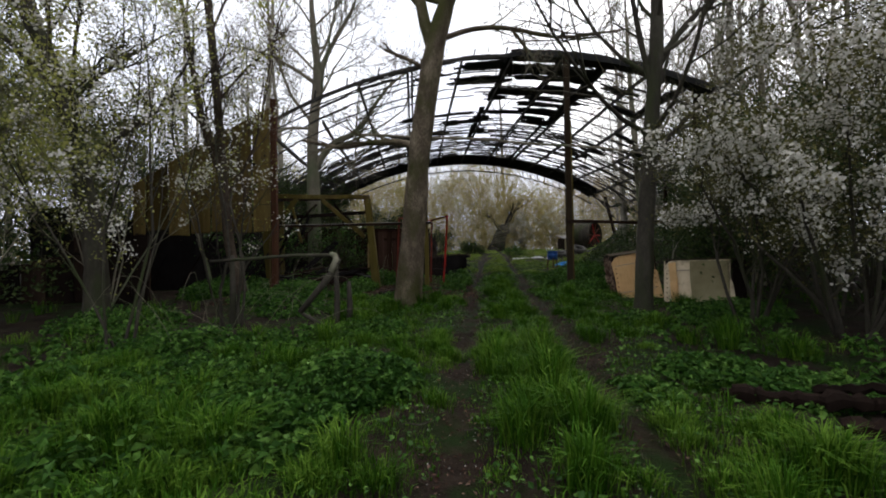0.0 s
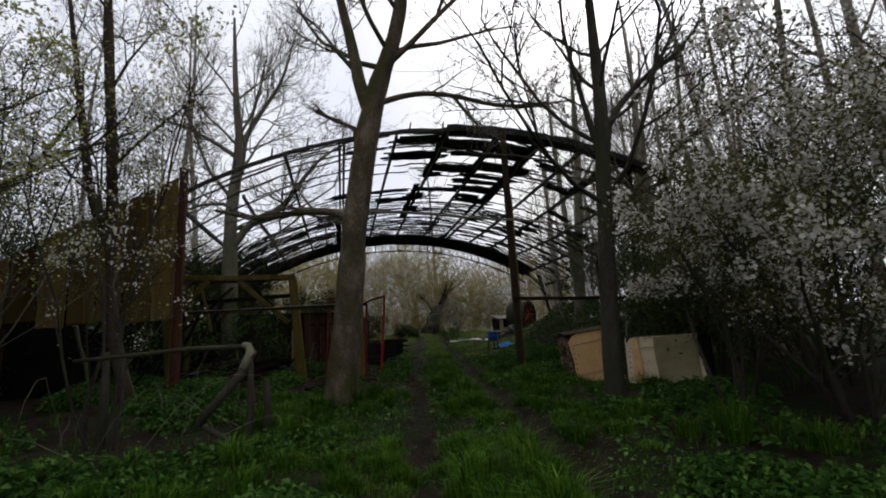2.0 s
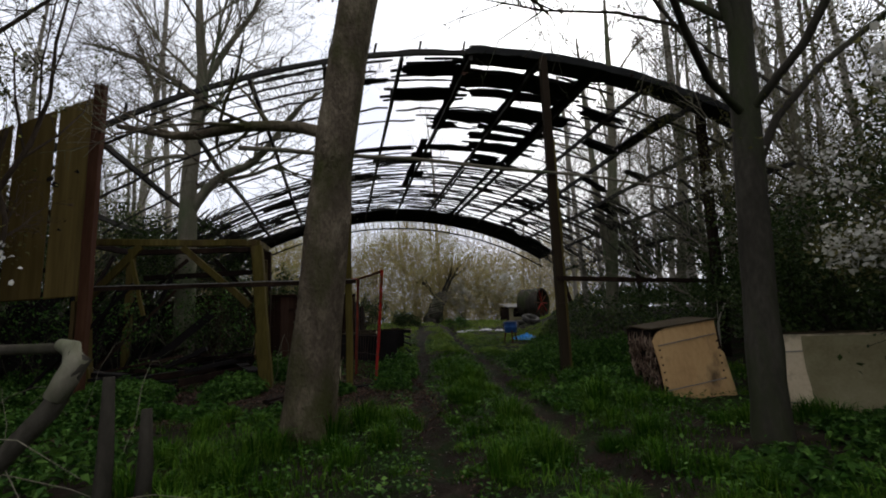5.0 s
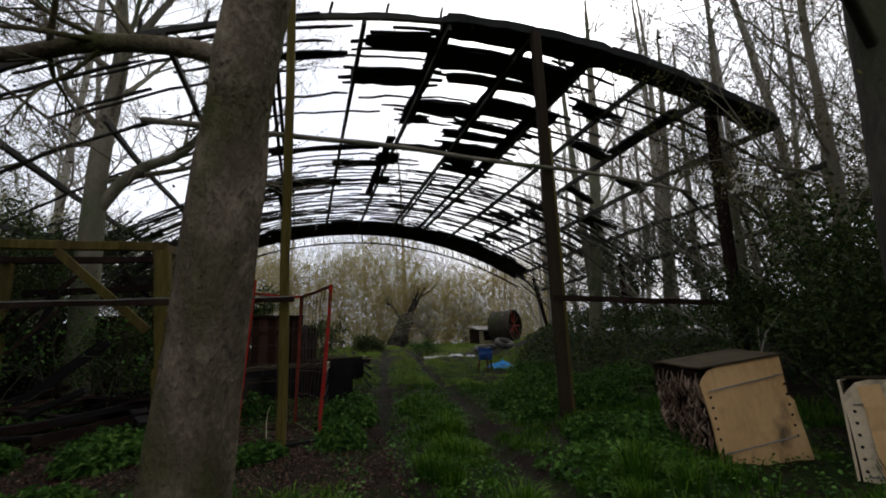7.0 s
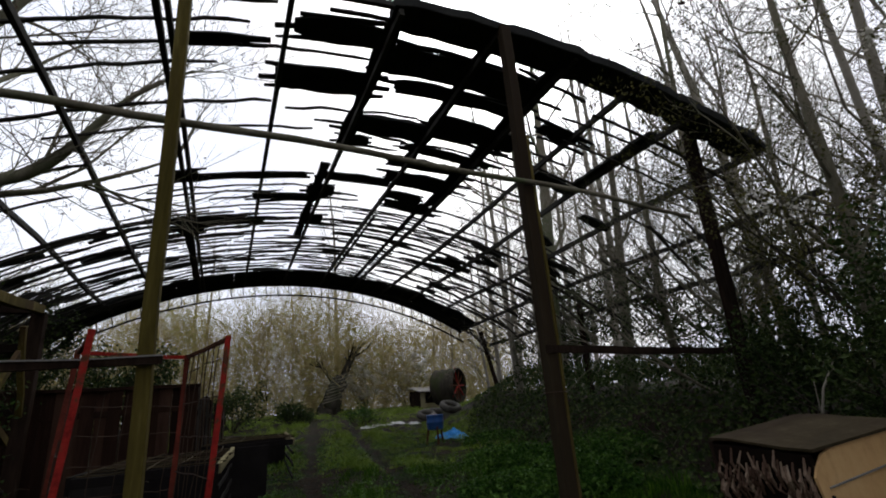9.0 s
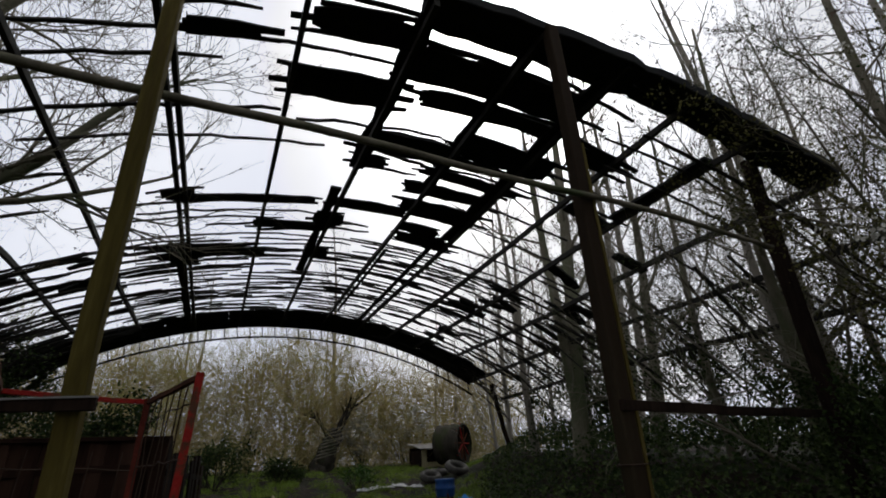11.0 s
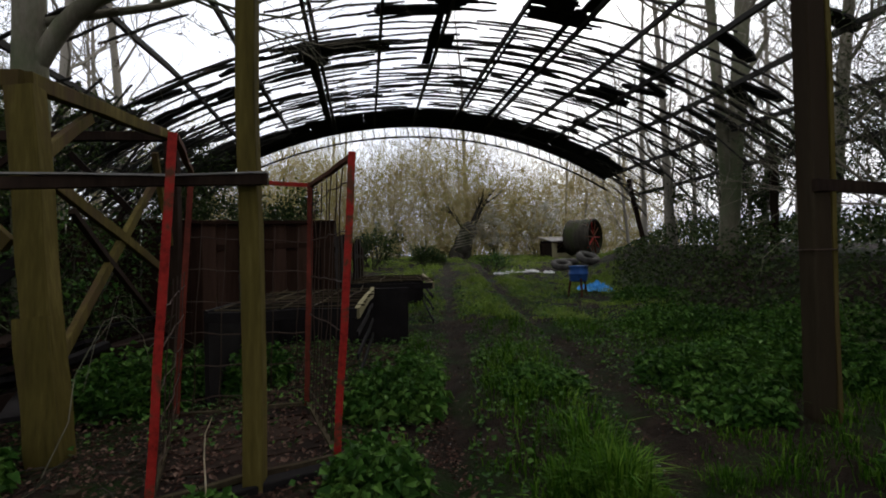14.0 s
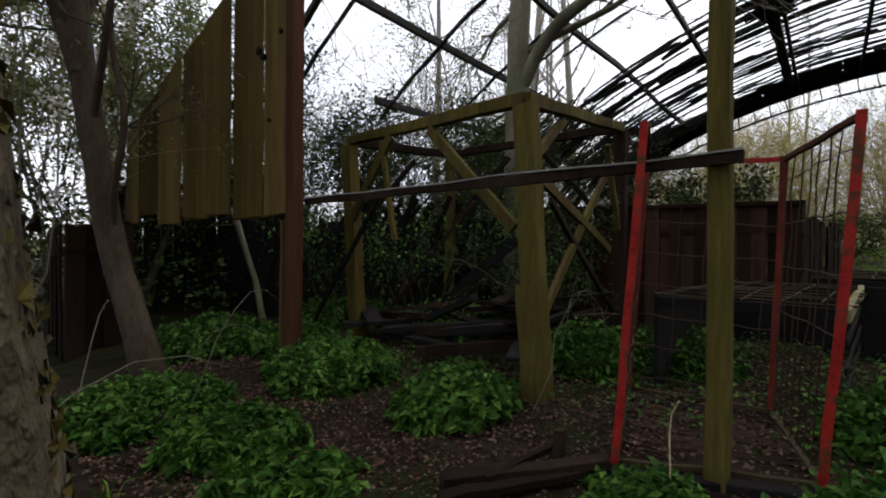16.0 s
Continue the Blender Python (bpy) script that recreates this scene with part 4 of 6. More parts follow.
def grow(geos, p, d, length, r, level, rs, plan, tips, rise=0.1):
    """A branch and, from it, finer branches. plan: for each level (children, length ratio, angle)."""
    segs = 5 if level == 0 else 3 if level == 1 else 2 if level == 2 else 1
    sides = 6 if level == 0 else 4 if level == 1 else 3
    d = d / np.linalg.norm(d)
    pts, dirs = [p], [d]
    for i in range(segs):
        d = d + rs.normal(0, 0.16 if level < 2 else 0.22, 3) + UP * rise
        d = d / np.linalg.norm(d)
        pts.append(pts[-1] + d * length / segs)
        dirs.append(d)
    pts = np.array(pts)
    geos[0 if level < 2 else 1].sweep(pts, ngon(sides), np.linspace(r, max(r * 0.35, 0.002), segs + 1), cap=False)
    if level < len(plan):
        n, ratio, angle = plan[level]
        for k in range(n):
            f = rs.uniform(0.25, 1.0) if k < n - 1 else 0.99
            i = min(int(f * segs), segs - 1)
            q = pts[i] + (pts[i + 1] - pts[i]) * (f * segs - i)
            side = np.cross(dirs[i], rs.normal(size=3))
            side /= np.linalg.norm(side) + 1e-9
            a = rs.normal(angle, 0.18)
            grow(geos, q, dirs[i] * math.cos(a) + side * math.sin(a), length * ratio * rs.uniform(0.7, 1.25) * (1.1 - 0.45 * f), r * (0.54 - 0.22 * f), level + 1, rs, plan, tips, rise)
    if level >= len(plan) - 1:
        tips.append(pts[1:] if len(pts) > 2 else (pts[:1] + pts[1:]) / 2)


def tree(name, trunk, seed, plan, label, limbs=(), crown_from=0.4, n_limbs=10, limb_len=3.0, bark=BARK, twig=None, buds=0, category="tree", group="", ripple=0.02, bud_mat=None, shoots=6):
    """trunk: rows (x, y, z, radius). limbs: explicit lines of the same kind."""
    rs = np.random.default_rng(seed)
    trunk = np.array(trunk, float)
    th = thing(name, trunk[0, :3], label, category, group)
    f = np.linspace(0, 1, 28) * (len(trunk) - 1)
    path = np.stack([np.interp(f, np.arange(len(trunk)), trunk[:, k]) for k in range(4)], 1)
    for _ in range(2):
        path[1:-1] = (path[:-2] + 2 * path[1:-1] + path[2:]) / 4
    path[1:-1, :2] += rs.normal(0, ripple, (26, 2)) * path[1:-1, 3:]
    g, gb, tw, tips = Geo(), Geo(), Geo(), []
    g.sweep(path[:, :3], ngon(14) * (1 + rs.normal(0, 0.035, (14, 1))), path[:, 3] * (1 + rs.normal(0, 0.03, 28)), up=(0, 1.0, 0))
    g.make("trunk", bark, th, smooth=True)
    for line in limbs:
        ln = np.array(line, float)
        ff = np.linspace(0, 1, 14) * (len(ln) - 1)
        lp = np.stack([np.interp(ff, np.arange(len(ln)), ln[:, k]) for k in range(4)], 1)
        lp[1:-1] = (lp[:-2] + 2 * lp[1:-1] + lp[2:]) / 4
        gb.sweep(lp[:, :3], ngon(9), lp[:, 3], up=(0, 1.0, 0.1), cap=False)
        total = np.linalg.norm(np.diff(lp[:, :3], axis=0), axis=1).sum()
        for k in range(shoots):
            i = rs.integers(4, 13)
            d = lp[i, :3] - lp[i - 1, :3]
            d = d / np.linalg.norm(d) + rs.normal(0, 0.55, 3)
            grow([gb, tw], lp[i, :3], d, total * rs.uniform(0.25, 0.5), lp[i, 3] * 0.4, 1, rs, plan, tips)
    for k in range(n_limbs):
        f = crown_from + (1 - crown_from) * (k + rs.random()) / n_limbs
        i = min(int(f * 27), 26)
        a = k * 2.4 + rs.normal(0, 0.4)
        d = np.array((math.cos(a), math.sin(a), rs.uniform(0.5, 1.1)))
        grow([gb, tw], path[i, :3], d, limb_len * (1.25 - 0.7 * (f - crown_from) / (1 - crown_from)) * rs.uniform(0.8, 1.2), max(path[i, 3] * 0.36, 0.018), 0, rs, plan, tips)
    gb.make("limb", bark, th, smooth=True)
    if tw.n:
        tagged(tw.make("crown", twig or bark, th), kind="stuff")
    if buds:
        pts = np.concatenate(tips)
        pick = pts[rs.integers(0, len(pts), buds)] + rs.normal(0, 0.03, (buds, 3))
        v, t = leaves(pick, rs.normal(size=(buds, 3)), rs.uniform(0.02, 0.06, buds))
        tagged(np_mesh("foliage", v, [t], bud_mat or LITTER, th), kind="stuff")
    return th


FINE = ((6, 0.6, 0.6), (7, 0.6, 0.65), (5, 0.55, 0.7))
MED = ((5, 0.55, 0.6), (4, 0.65, 0.7), (2, 0.7, 0.7))

T1 = [(-0.96, 10.04, 0.3, .35), (-0.92, 9.97, 0.75, .275), (-0.83, 9.84, 1.6, .24), (-0.715, 9.71, 2.6, .225), (-0.625, 9.6, 3.6, .205), (-0.42, 9.5, 4.8, .21), (-0.26, 9.4, 5.7, .2),
      (-0.05, 9.35, 6.4, .16), (0.28, 9.3, 7.2, .13), (0.5, 9.3, 9, .1), (0.6, 9.3, 11, .05)]
ash = tree("ash_tree", T1, 11, FINE,
     "leaning grey-green tree trunk with patchy peeling bark", [
         [(-0.31, 9.4, 5.6, .13), (-0.48, 9.4, 6.2, .12), (-0.58, 9.4, 6.9, .1), (-0.9, 9.4, 8.4, .07), (-1.05, 9.4, 10.5, .03)],
         [(-0.2, 9.4, 5.75, .06), (0.42, 9.4, 5.98, .05), (1.15, 9.5, 6.05, .045), (2.15, 9.5, 5.78, .04), (2.9, 9.6, 5.9, .03), (3.7, 9.7, 6.05, .015)],
         [(1.25, 9.5, 6.02, .035), (1.55, 9.5, 5.6, .03), (1.85, 9.4, 5.15, .015)],
         [(-0.62, 9.65, 3.7, .075), (-1.0, 9.75, 3.86, .065), (-1.6, 9.8, 3.88, .06), (-2.3, 10.0, 3.8, .05), (-3.2, 10.4, 4.1, .03)],
         [(-0.4, 9.45, 5.2, .05), (-0.7, 9.4, 5.35, .04), (-1.25, 9.4, 5.6, .03)]], 0.68, 10, 3.2, bark=FLAKY, twig=BARK, buds=1200, shoots=9)
# flakes of loose bark and moss over its foot
q0 = np.random.default_rng(77)
T1a = np.array(T1)
n0 = 6500
z0_ = 0.55 + 4.6 * q0.random(n0) ** 1.7
ang0 = q0.uniform(0, 6.28, n0)
cen = np.stack([np.interp(z0_, T1a[:, 2], T1a[:, k]) for k in (0, 1)], 1)
rad = np.interp(z0_, T1a[:, 2], T1a[:, 3])
out0 = np.stack([np.cos(ang0), np.sin(ang0), 0 * ang0], 1)
pos0 = np.concatenate([cen, z0_[:, None]], 1) + out0 * (rad * 0.985)[:, None]
for nm, mk, msk in (("loose_bark", FLAKY, ang0 > 1.4), ("moss", MOSSY, ang0 <= 1.4)):
    v, t = leaves(pos0[msk], out0[msk] + q0.normal(0, 0.3, (msk.sum(), 3)), q0.uniform(0.01, 0.036, msk.sum()), 0.5, 0.8)
    tagged(np_mesh(nm, v, [t], mk, ash), kind="stuff")
BARN_LIMBS = [
    [(-4.85, 17.1, 4.6, .13), (-4.4, 17.1, 5.4, .12), (-3.9, 17.1, 5.8, .11), (-3.4, 17.1, 5.9, .1), (-2.9, 17.1, 6.5, .08), (-2.2, 17.0, 7.6, .05), (-1.2, 16.9, 8.2, .02)],
    [(-4.6, 17.1, 8.2, .1), (-4.1, 17.1, 9.2, .08), (-3.3, 17.1, 10.5, .05), (-2.8, 17.1, 12.5, .02)],
    [(-4.7, 17.1, 7.8, .08), (-5.5, 17.1, 8.4, .06), (-6.6, 17.1, 9.0, .04), (-7.6, 17, 9.2, .02)],
    [(-4.85, 17.1, 6.4, .07), (-5.6, 17.0, 7.4, .05), (-6.2, 17, 9.2, .03)]]
barn_ash = tree("ash_tree", [(-4.75, 17.1, 0.6, .3), (-4.8, 17.1, 1.5, .25), (-4.85, 17.1, 4.2, .22), (-4.86, 17.1, 5.9, .19), (-4.6, 17.1, 8.2, .15), (-4.8, 17.1, 10, .1), (-4.9, 17.1, 13, .04)], 12, FINE,
     "forked bare grey tree growing inside the barn", BARN_LIMBS, 0.45, 11, 4.0, buds=600, shoots=2)


def hanging_twigs(th, lines, n, seed, bark, reach=1.3):
    """Fine curved twigs growing from limbs, with bunches of dry seeds hanging below them."""
    q_ = np.random.default_rng(seed)
    g, P, N, S = Geo(), [], [], []

    def twig(p, d, ln, r, depth):
        m = 7
        pts, dd = [p], d / np.linalg.norm(d)
        bend = q_.normal(0, 0.12, 3) + (0, 0, 0.1)
        for k in range(m):
            dd = dd + bend + q_.normal(0, 0.13, 3)
            dd = dd / np.linalg.norm(dd)
            pts.append(pts[-1] + dd * ln / m)
        pts = np.array(pts)
        g.sweep(pts, ngon(3), np.linspace(r, 0.0025, m + 1), cap=False)
        for k in range(3 if depth == 0 else 2):
            if depth < 2:
                i_ = q_.integers(2, m)
                side = np.cross(pts[i_] - pts[i_ - 1], q_.normal(size=3))
                side /= np.linalg.norm(side) + 1e-9
                twig(pts[i_], (pts[i_] - pts[i_ - 1]) / ln * m + side * 0.9, ln * q_.uniform(0.35, 0.6), r * 0.55, depth + 1)
        if q_.random() < 0.7:
            at = pts[q_.integers(3, m + 1)]
            c = q_.integers(3, 8)
            P.append(at + q_.normal(0, 0.03, (c, 3)) - (0, 0, 0.04))
            N.append(q_.normal(size=(c, 3)) * (1, 1, 0.3))
            S.append(q_.uniform(0.035, 0.07, c))

    for k in range(n):
        ln = np.array(lines[k % len(lines)], float)
        f = q_.uniform(0.25, 1.0) * (len(ln) - 1)
        p = np.array([np.interp(f, np.arange(len(ln)), ln[:, c]) for c in range(3)])
        i_ = min(int(f), len(ln) - 2)
        d = (ln[i_ + 1, :3] - ln[i_, :3]) / np.linalg.norm(ln[i_ + 1, :3] - ln[i_, :3])
        twig(p, d + q_.normal(0, 0.75, 3), reach * q_.uniform(0.6, 1.6), q_.uniform(0.008, 0.016), 0)
    tagged(g.make("twig_spray", bark, th), kind="stuff")
    v, t = leaves(np.concatenate(P), np.concatenate(N), np.concatenate(S), 0.2, 0.4)
    tagged(np_mesh("seed_cluster", v, [t], LITTER, th, "dry brown seed bunches"), kind="stuff")


hanging_twigs(barn_ash, BARN_LIMBS, 190, 301, BARK, 1.7)
hanging_twigs(ash, [[(-0.31, 9.4, 5.6), (-0.58, 9.4, 6.9), (-0.9, 9.4, 8.4), (-1.05, 9.4, 10.5)], [(-0.2, 9.4, 5.75), (1.15, 9.5, 6.05), (2.9, 9.6, 5.9), (3.7, 9.7, 6.05)], [(0.28, 9.3, 7.2), (0.5, 9.3, 9), (0.6, 9.3, 11)]], 60, 302, BARK, 1.2)
tree("ash_tree", [(3.4, 8.75, 0.25, .2), (3.43, 8.75, 0.8, .155), (3.51, 8.75, 2.2, .14), (3.65, 8.75, 3.8, .13), (3.82, 8.8, 5.4, .12), (3.9, 8.9, 7, .09), (4.0, 9, 11, .03)], 13, FINE,
     "slender dark tree trunk standing before the crates", [
         [(3.76, 8.8, 4.8, .07), (4.2, 8.9, 5.5, .06), (4.9, 9.0, 6.2, .05), (5.8, 9.2, 6.8, .04), (6.6, 9.2, 7.8, .02)],
         [(3.7, 8.78, 4.4, .06), (3.5, 8.8, 5.5, .05), (3.3, 8.9, 7, .03), (3.45, 9.1, 9, .015)]], 0.42, 14, 3.0, bark=BARK_DARK, buds=800, shoots=9)
tree("ash_tree", [(-4.95, 11.4, 0.35, .17), (-5.02, 11.3, 1.0, .125), (-5.15, 11.1, 1.8, .112), (-5.17, 10.85, 3.5, .1), (-5.22, 10.7, 5.5, .09), (-5.4, 10.6, 8, .09), (-5.6, 10.6, 11, .03)], 14, FINE,
     "slightly bent grey tree before the gable panel", [
         [(-5.15, 10.85, 3.4, .09), (-5.5, 10.6, 4.6, .08), (-5.75, 10.5, 6.5, .06), (-6.1, 10.4, 9, .03)],
         [(-5.15, 11.1, 1.9, .035), (-4.95, 11.05, 2.4, .03), (-4.72, 11.1, 3.0, .03), (-4.9, 11.0, 3.7, .025), (-4.8, 11, 4.3, .02)]], 0.4, 9, 2.4, bark=BROWNBARK, buds=800)
tree("ash_tree", [(-7.0, 9.4, 0.3, .26), (-6.95, 9.35, 1.5, .2), (-7.15, 9.3, 3, .18), (-7.4, 9.2, 4.6, .16), (-8.0, 9.1, 6.2, .13), (-8.6, 9, 9, .05)], 15, FINE,
     "dark leaning tree trunk among blossoming scrub", (), 0.4, 10, 2.6, bark=BARK_DARK, buds=900, bud_mat=SPRING)
tree("ash_tree", [(8.5, 21.5, 1.6, .26), (8.65, 21.5, 3, .22), (8.95, 21.5, 6, .2), (9.3, 21.5, 9.6, .16), (9.5, 21.5, 15, .05)], 16, FINE,
     "tall bare twin-stemmed tree on the bank", [[(8.62, 21.5, 2.9, .16), (8.5, 21.5, 4.5, .14), (8.35, 21.5, 7, .12), (8.2, 21.5, 9.6, .1), (8.1, 21.5, 13, .04)]], 0.5, 9, 3.0, buds=300)
tree("ash_tree", [(11.3, 21.5, 1.8, .2), (11.6, 21.5, 4, .17), (12.2, 21.5, 8.8, .13), (12.6, 21.5, 14, .04)], 17, FINE, "tall bare slender tree on the bank", (), 0.4, 10, 3.0)

for k, (x0, y0, x1, y1) in enumerate(((8.51, 15.2, 8.67, 15.2), (8.13, 12.8, 8.23, 12.6), (10.6, 18.6, 10.2, 18.4))):
    dx, dy = x1 - x0, y1 - y0
    tree("ivy_clad_tree", [(x0, y0, 0.5, .17), (x0, y0, 1.2, .12), (x1, y1, 4.0, .095), (x1 - dx * 0.4, y1, 7, .065), (x1 + 0.3, y1, 11, .03)], 180 + k, FINE,
         "dark ivy-clad tree at the barn's open side", (), 0.2, 15, 2.8, bark=BARK, buds=5200, bud_mat=IVY, group="ivy-clad trees")

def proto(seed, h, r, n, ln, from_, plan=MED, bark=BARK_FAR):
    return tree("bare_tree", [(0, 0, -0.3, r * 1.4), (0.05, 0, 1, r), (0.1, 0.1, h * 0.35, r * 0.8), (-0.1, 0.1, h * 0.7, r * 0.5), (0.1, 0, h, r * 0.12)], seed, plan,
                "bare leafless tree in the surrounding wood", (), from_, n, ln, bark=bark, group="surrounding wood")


protos = [proto(21, 13, .11, 15, 3.0, 0.25), proto(22, 15, .13, 16, 3.6, 0.24), proto(23, 11, .08, 14, 2.4, 0.15), proto(24, 16, .15, 15, 3.4, 0.3)]
rs = np.random.default_rng(5)
spots = [(10.6, 29.5), (9.3, 25.2), (12.8, 16.2), (14.5, 25), (13.5, 30.5), (16, 20), (12.2, 34), (16.5, 28), (11.8, 25.5), (15, 12), (9.8, 12.4), (11.3, 10), (9.3, 9.0), (12.5, 13.5), (10.4, 16.4), (13.5, 17.5), (12.8, 6),
         (9.4, 4.2), (13, 2), (15.5, 36), (18, 32)]
for k in range(4):
    spots.append((rs.uniform(-32, 36), rs.uniform(50, 76)))
for k in range(6):
    spots.append((rs.uniform(-6, 22), rs.uniform(42, 50)))
for k in range(8):
    spots.append((rs.uniform(-26, -9.5), rs.uniform(3, 40)))
for k in range(7):
    spots.append((rs.uniform(-19, -7.5), rs.uniform(19, 38)))
for k in range(3):
    spots.append((rs.uniform(16, 30), rs.uniform(0, 40)))
for k in range(2):
    spots.append((rs.uniform(-16, 16), rs.uniform(-16, -6)))
for k, (x, y_) in enumerate(spots):
    m = pose(x, y_, float(ground_z(x, y_)), rs.normal(0, 2.5), rs.normal(0, 2.5), rs.uniform(0, 360)) @ Matrix.Scale(rs.uniform(0.8, 1.2), 4)
    if k < 4:
        protos[k].matrix_basis = m
    else:
        copy_thing(protos[k % 4], m)


# ---------------------------------------------------------------- shrubs
def shrub(name, x, y_, h, spread, stems, seed, label, leaf=None, n_leaf=0, leaf_size=0.04, n_flower=0, bark=BARK_DARK, plan=((5, 0.55, 0.6), (5, 0.5, 0.7)), clump=0.12, rise=0.12, r=0.03, group="", loc=None, flower=0.016):
    rs_ = np.random.default_rng(seed)
    z = float(ground_z(x, y_)) if loc is None else 0.0
    th = thing(name, (x, y_, z), label, "shrub", group)
    ga, gb, tips = Geo(), Geo(), []
    for k in range(stems):
        a = rs_.uniform(0, 6.28)
        out = rs_.uniform(0.1, 1.0) * spread / h
        d = np.array((math.cos(a) * out, math.sin(a) * out, 1.0))
        grow([ga, gb], np.array((x + 0.15 * math.cos(a), y_ + 0.15 * math.sin(a), z - 0.05)), d, h * rs_.uniform(0.65, 1.05), r * rs_.uniform(0.6, 1.2), 0, rs_, plan, tips, rise)
    ga.make("stem", bark, th, smooth=True)
    tagged(gb.make("crown", bark, th), kind="stuff")
    pts = np.concatenate(tips)
    pts = pts[pts[:, 2] > z + 0.15]
    if n_leaf:
        c = pts[rs_.integers(0, len(pts), n_leaf)] + rs_.normal(0, clump, (n_leaf, 3))
        v, t = leaves(c, rs_.normal(size=(n_leaf, 3)) + (0, 0, 0.7), leaf_size * rs_.uniform(0.6, 1.4, n_leaf))
        tagged(np_mesh("foliage", v, [t], leaf, th), kind="stuff")
    if n_flower:
        centre = pts[rs_.integers(0, len(pts), max(1, n_flower // 22))]
        c = centre[rs_.integers(0, len(centre), n_flower)] + rs_.normal(0, 0.075, (n_flower, 3))
        v, t = blossoms(c, flower * rs_.uniform(0.7, 1.3, n_flower))
        tagged(np_mesh("blossom", v, [t], BLOSSOM, th, "white blossom"), kind="stuff")
    return th


WHITE_LABEL = "blackthorn bush covered in small white blossom"
shrub("blossom_bush", 5.2, 6.4, 3.3, 2.6, 9, 31, WHITE_LABEL, OLIVE, 15000, 0.045, 9000, rise=0.0, flower=0.023)
shrub("blossom_bush", 7.4, 8.6, 6.0, 2.8, 10, 32, WHITE_LABEL, OLIVE, 16000, 0.05, 4800, rise=0.02, flower=0.023)
shrub("blossom_bush", 6.3, 3.6, 4.6, 2.0, 8, 33, WHITE_LABEL, OLIVE, 15000, 0.05, 6000, flower=0.022)
shrub("blossom_bush", 4.5, 7.4, 2.6, 1.2, 6, 34, WHITE_LABEL, OLIVE, 5000, 0.04, 1500)
shrub("blossom_bush", -4.4, 6.3, 4.3, 1.9, 5, 35, "thin shrub with scattered white blossom and young leaves", SPRING, 3200, 0.04, 2200, r=0.02)
shrub("blossom_bush", -6.9, 6.4, 5.4, 2.2, 7, 36, "tall shrub in yellow-green young leaf with some blossom", SPRING, 13000, 0.06, 5000, r=0.016, bark=BARK, flower=0.024)
shrub("blossom_bush", -9.2, 7.6, 6.5, 2.4, 8, 37, "tall shrub in olive young leaf", OLIVE, 20000, 0.065, 900, r=0.018, bark=BARK_DARK)
shrub("blossom_bush", -7.6, 10.4, 5.5, 2.0, 6, 38, "shrub in olive leaf beside the gable", OLIVE, 9000, 0.055, 3200, r=0.018, bark=BARK, flower=0.024)
shrub("blossom_bush", -11.5, 11.5, 6.0, 2.4, 7, 39, "shrub in yellow-green leaf beyond the gable", SPRING, 5000, 0.055, 500, bark=BARK)
shrub("blossom_bush", -3.7, 8.0, 3.2, 1.0, 4, 40, "thin dark saplings by the broken rail", SPRING, 500, 0.035, 350)
shrub("evergreen_bush", 6.2, 7.9, 3.0, 1.6, 9, 62, "dense dark evergreen bush under the blossom", IVY, 10000, 0.06)
shrub("evergreen_bush", 7.0, 5.2, 3.0, 1.6, 9, 63, "dense dark evergreen bush under the blossom", IVY, 13000, 0.06)
shrub("evergreen_bush", 6.3, 10.0, 2.2, 1.6, 9, 64, "dense dark evergreen bush beside the crates", IVY, 10000, 0.06)
shrub("evergreen_bush", 6.6, 11.8, 1.8, 1.7, 9, 41, "dense dark evergreen bush behind the crates", IVY, 10000, 0.065)
shrub("evergreen_bush", 8.8, 14.4, 2.0, 1.8, 9, 42, "dense dark evergreen bush by the barn side", IVY, 9500, 0.06)
shrub("evergreen_bush", 9.2, 10.6, 3.2, 2.0, 9, 43, "dense dark evergreen bush in the wood edge", IVY, 10000, 0.06)
shrub("evergreen_bush", 8.6, 5.8, 4.5, 2.0, 8, 44, "dense dark evergreen bush behind the blossom", IVY, 12000, 0.07)
shrub("scrub_bush", 8.5, 12.0, 5.2, 2.2, 9, 171, "dense tangled olive bush overhanging the barn's corner", OLIVE, 15000, 0.05, group="right scrub")
shrub("scrub_bush", 10.4, 14.2, 4.2, 2.4, 9, 172, "dense tangled olive bush beside the barn", OLIVE, 13000, 0.055, group="right scrub")
shrub("evergreen_bush", 11.5, 18.5, 3.4, 2.4, 9, 45, "ivy-covered bush on the bank", IVY, 10000, 0.08)
shrub("evergreen_bush", 11.2, 24.0, 3.0, 2.4, 9, 46, "ivy-covered bush on the bank", IVY, 9000, 0.09)
shrub("evergreen_bush", -6.0, 17.2, 2.6, 1.6, 9, 65, "dark ivy tangle behind the timber shelter", IVY, 7000, 0.06, rise=-0.02)
shrub("evergreen_bush", -3.9, 16.2, 1.7, 1.2, 8, 66, "dark bramble tangle inside the shelter", IVY, 3500, 0.055, rise=-0.04)
shrub("evergreen_bush", -7.2, 19.5, 3.4, 2.2, 8, 47, "ivy-covered bush in the barn's fallen side", IVY, 9000, 0.08)
shrub("evergreen_bush", -6.6, 25.0, 3.6, 2.4, 8, 48, "ivy-covered bush in the barn's fallen side", IVY, 8000, 0.09)
shrub("evergreen_bush", -3.2, 22.0, 2.6, 1.8, 8, 49, "ivy-covered bush behind the board fence", IVY, 7000, 0.08)
shrub("evergreen_bush", -9.6, 15.5, 4.4, 2.2, 8, 50, "dark bush behind the gable", IVY, 9000, 0.08)
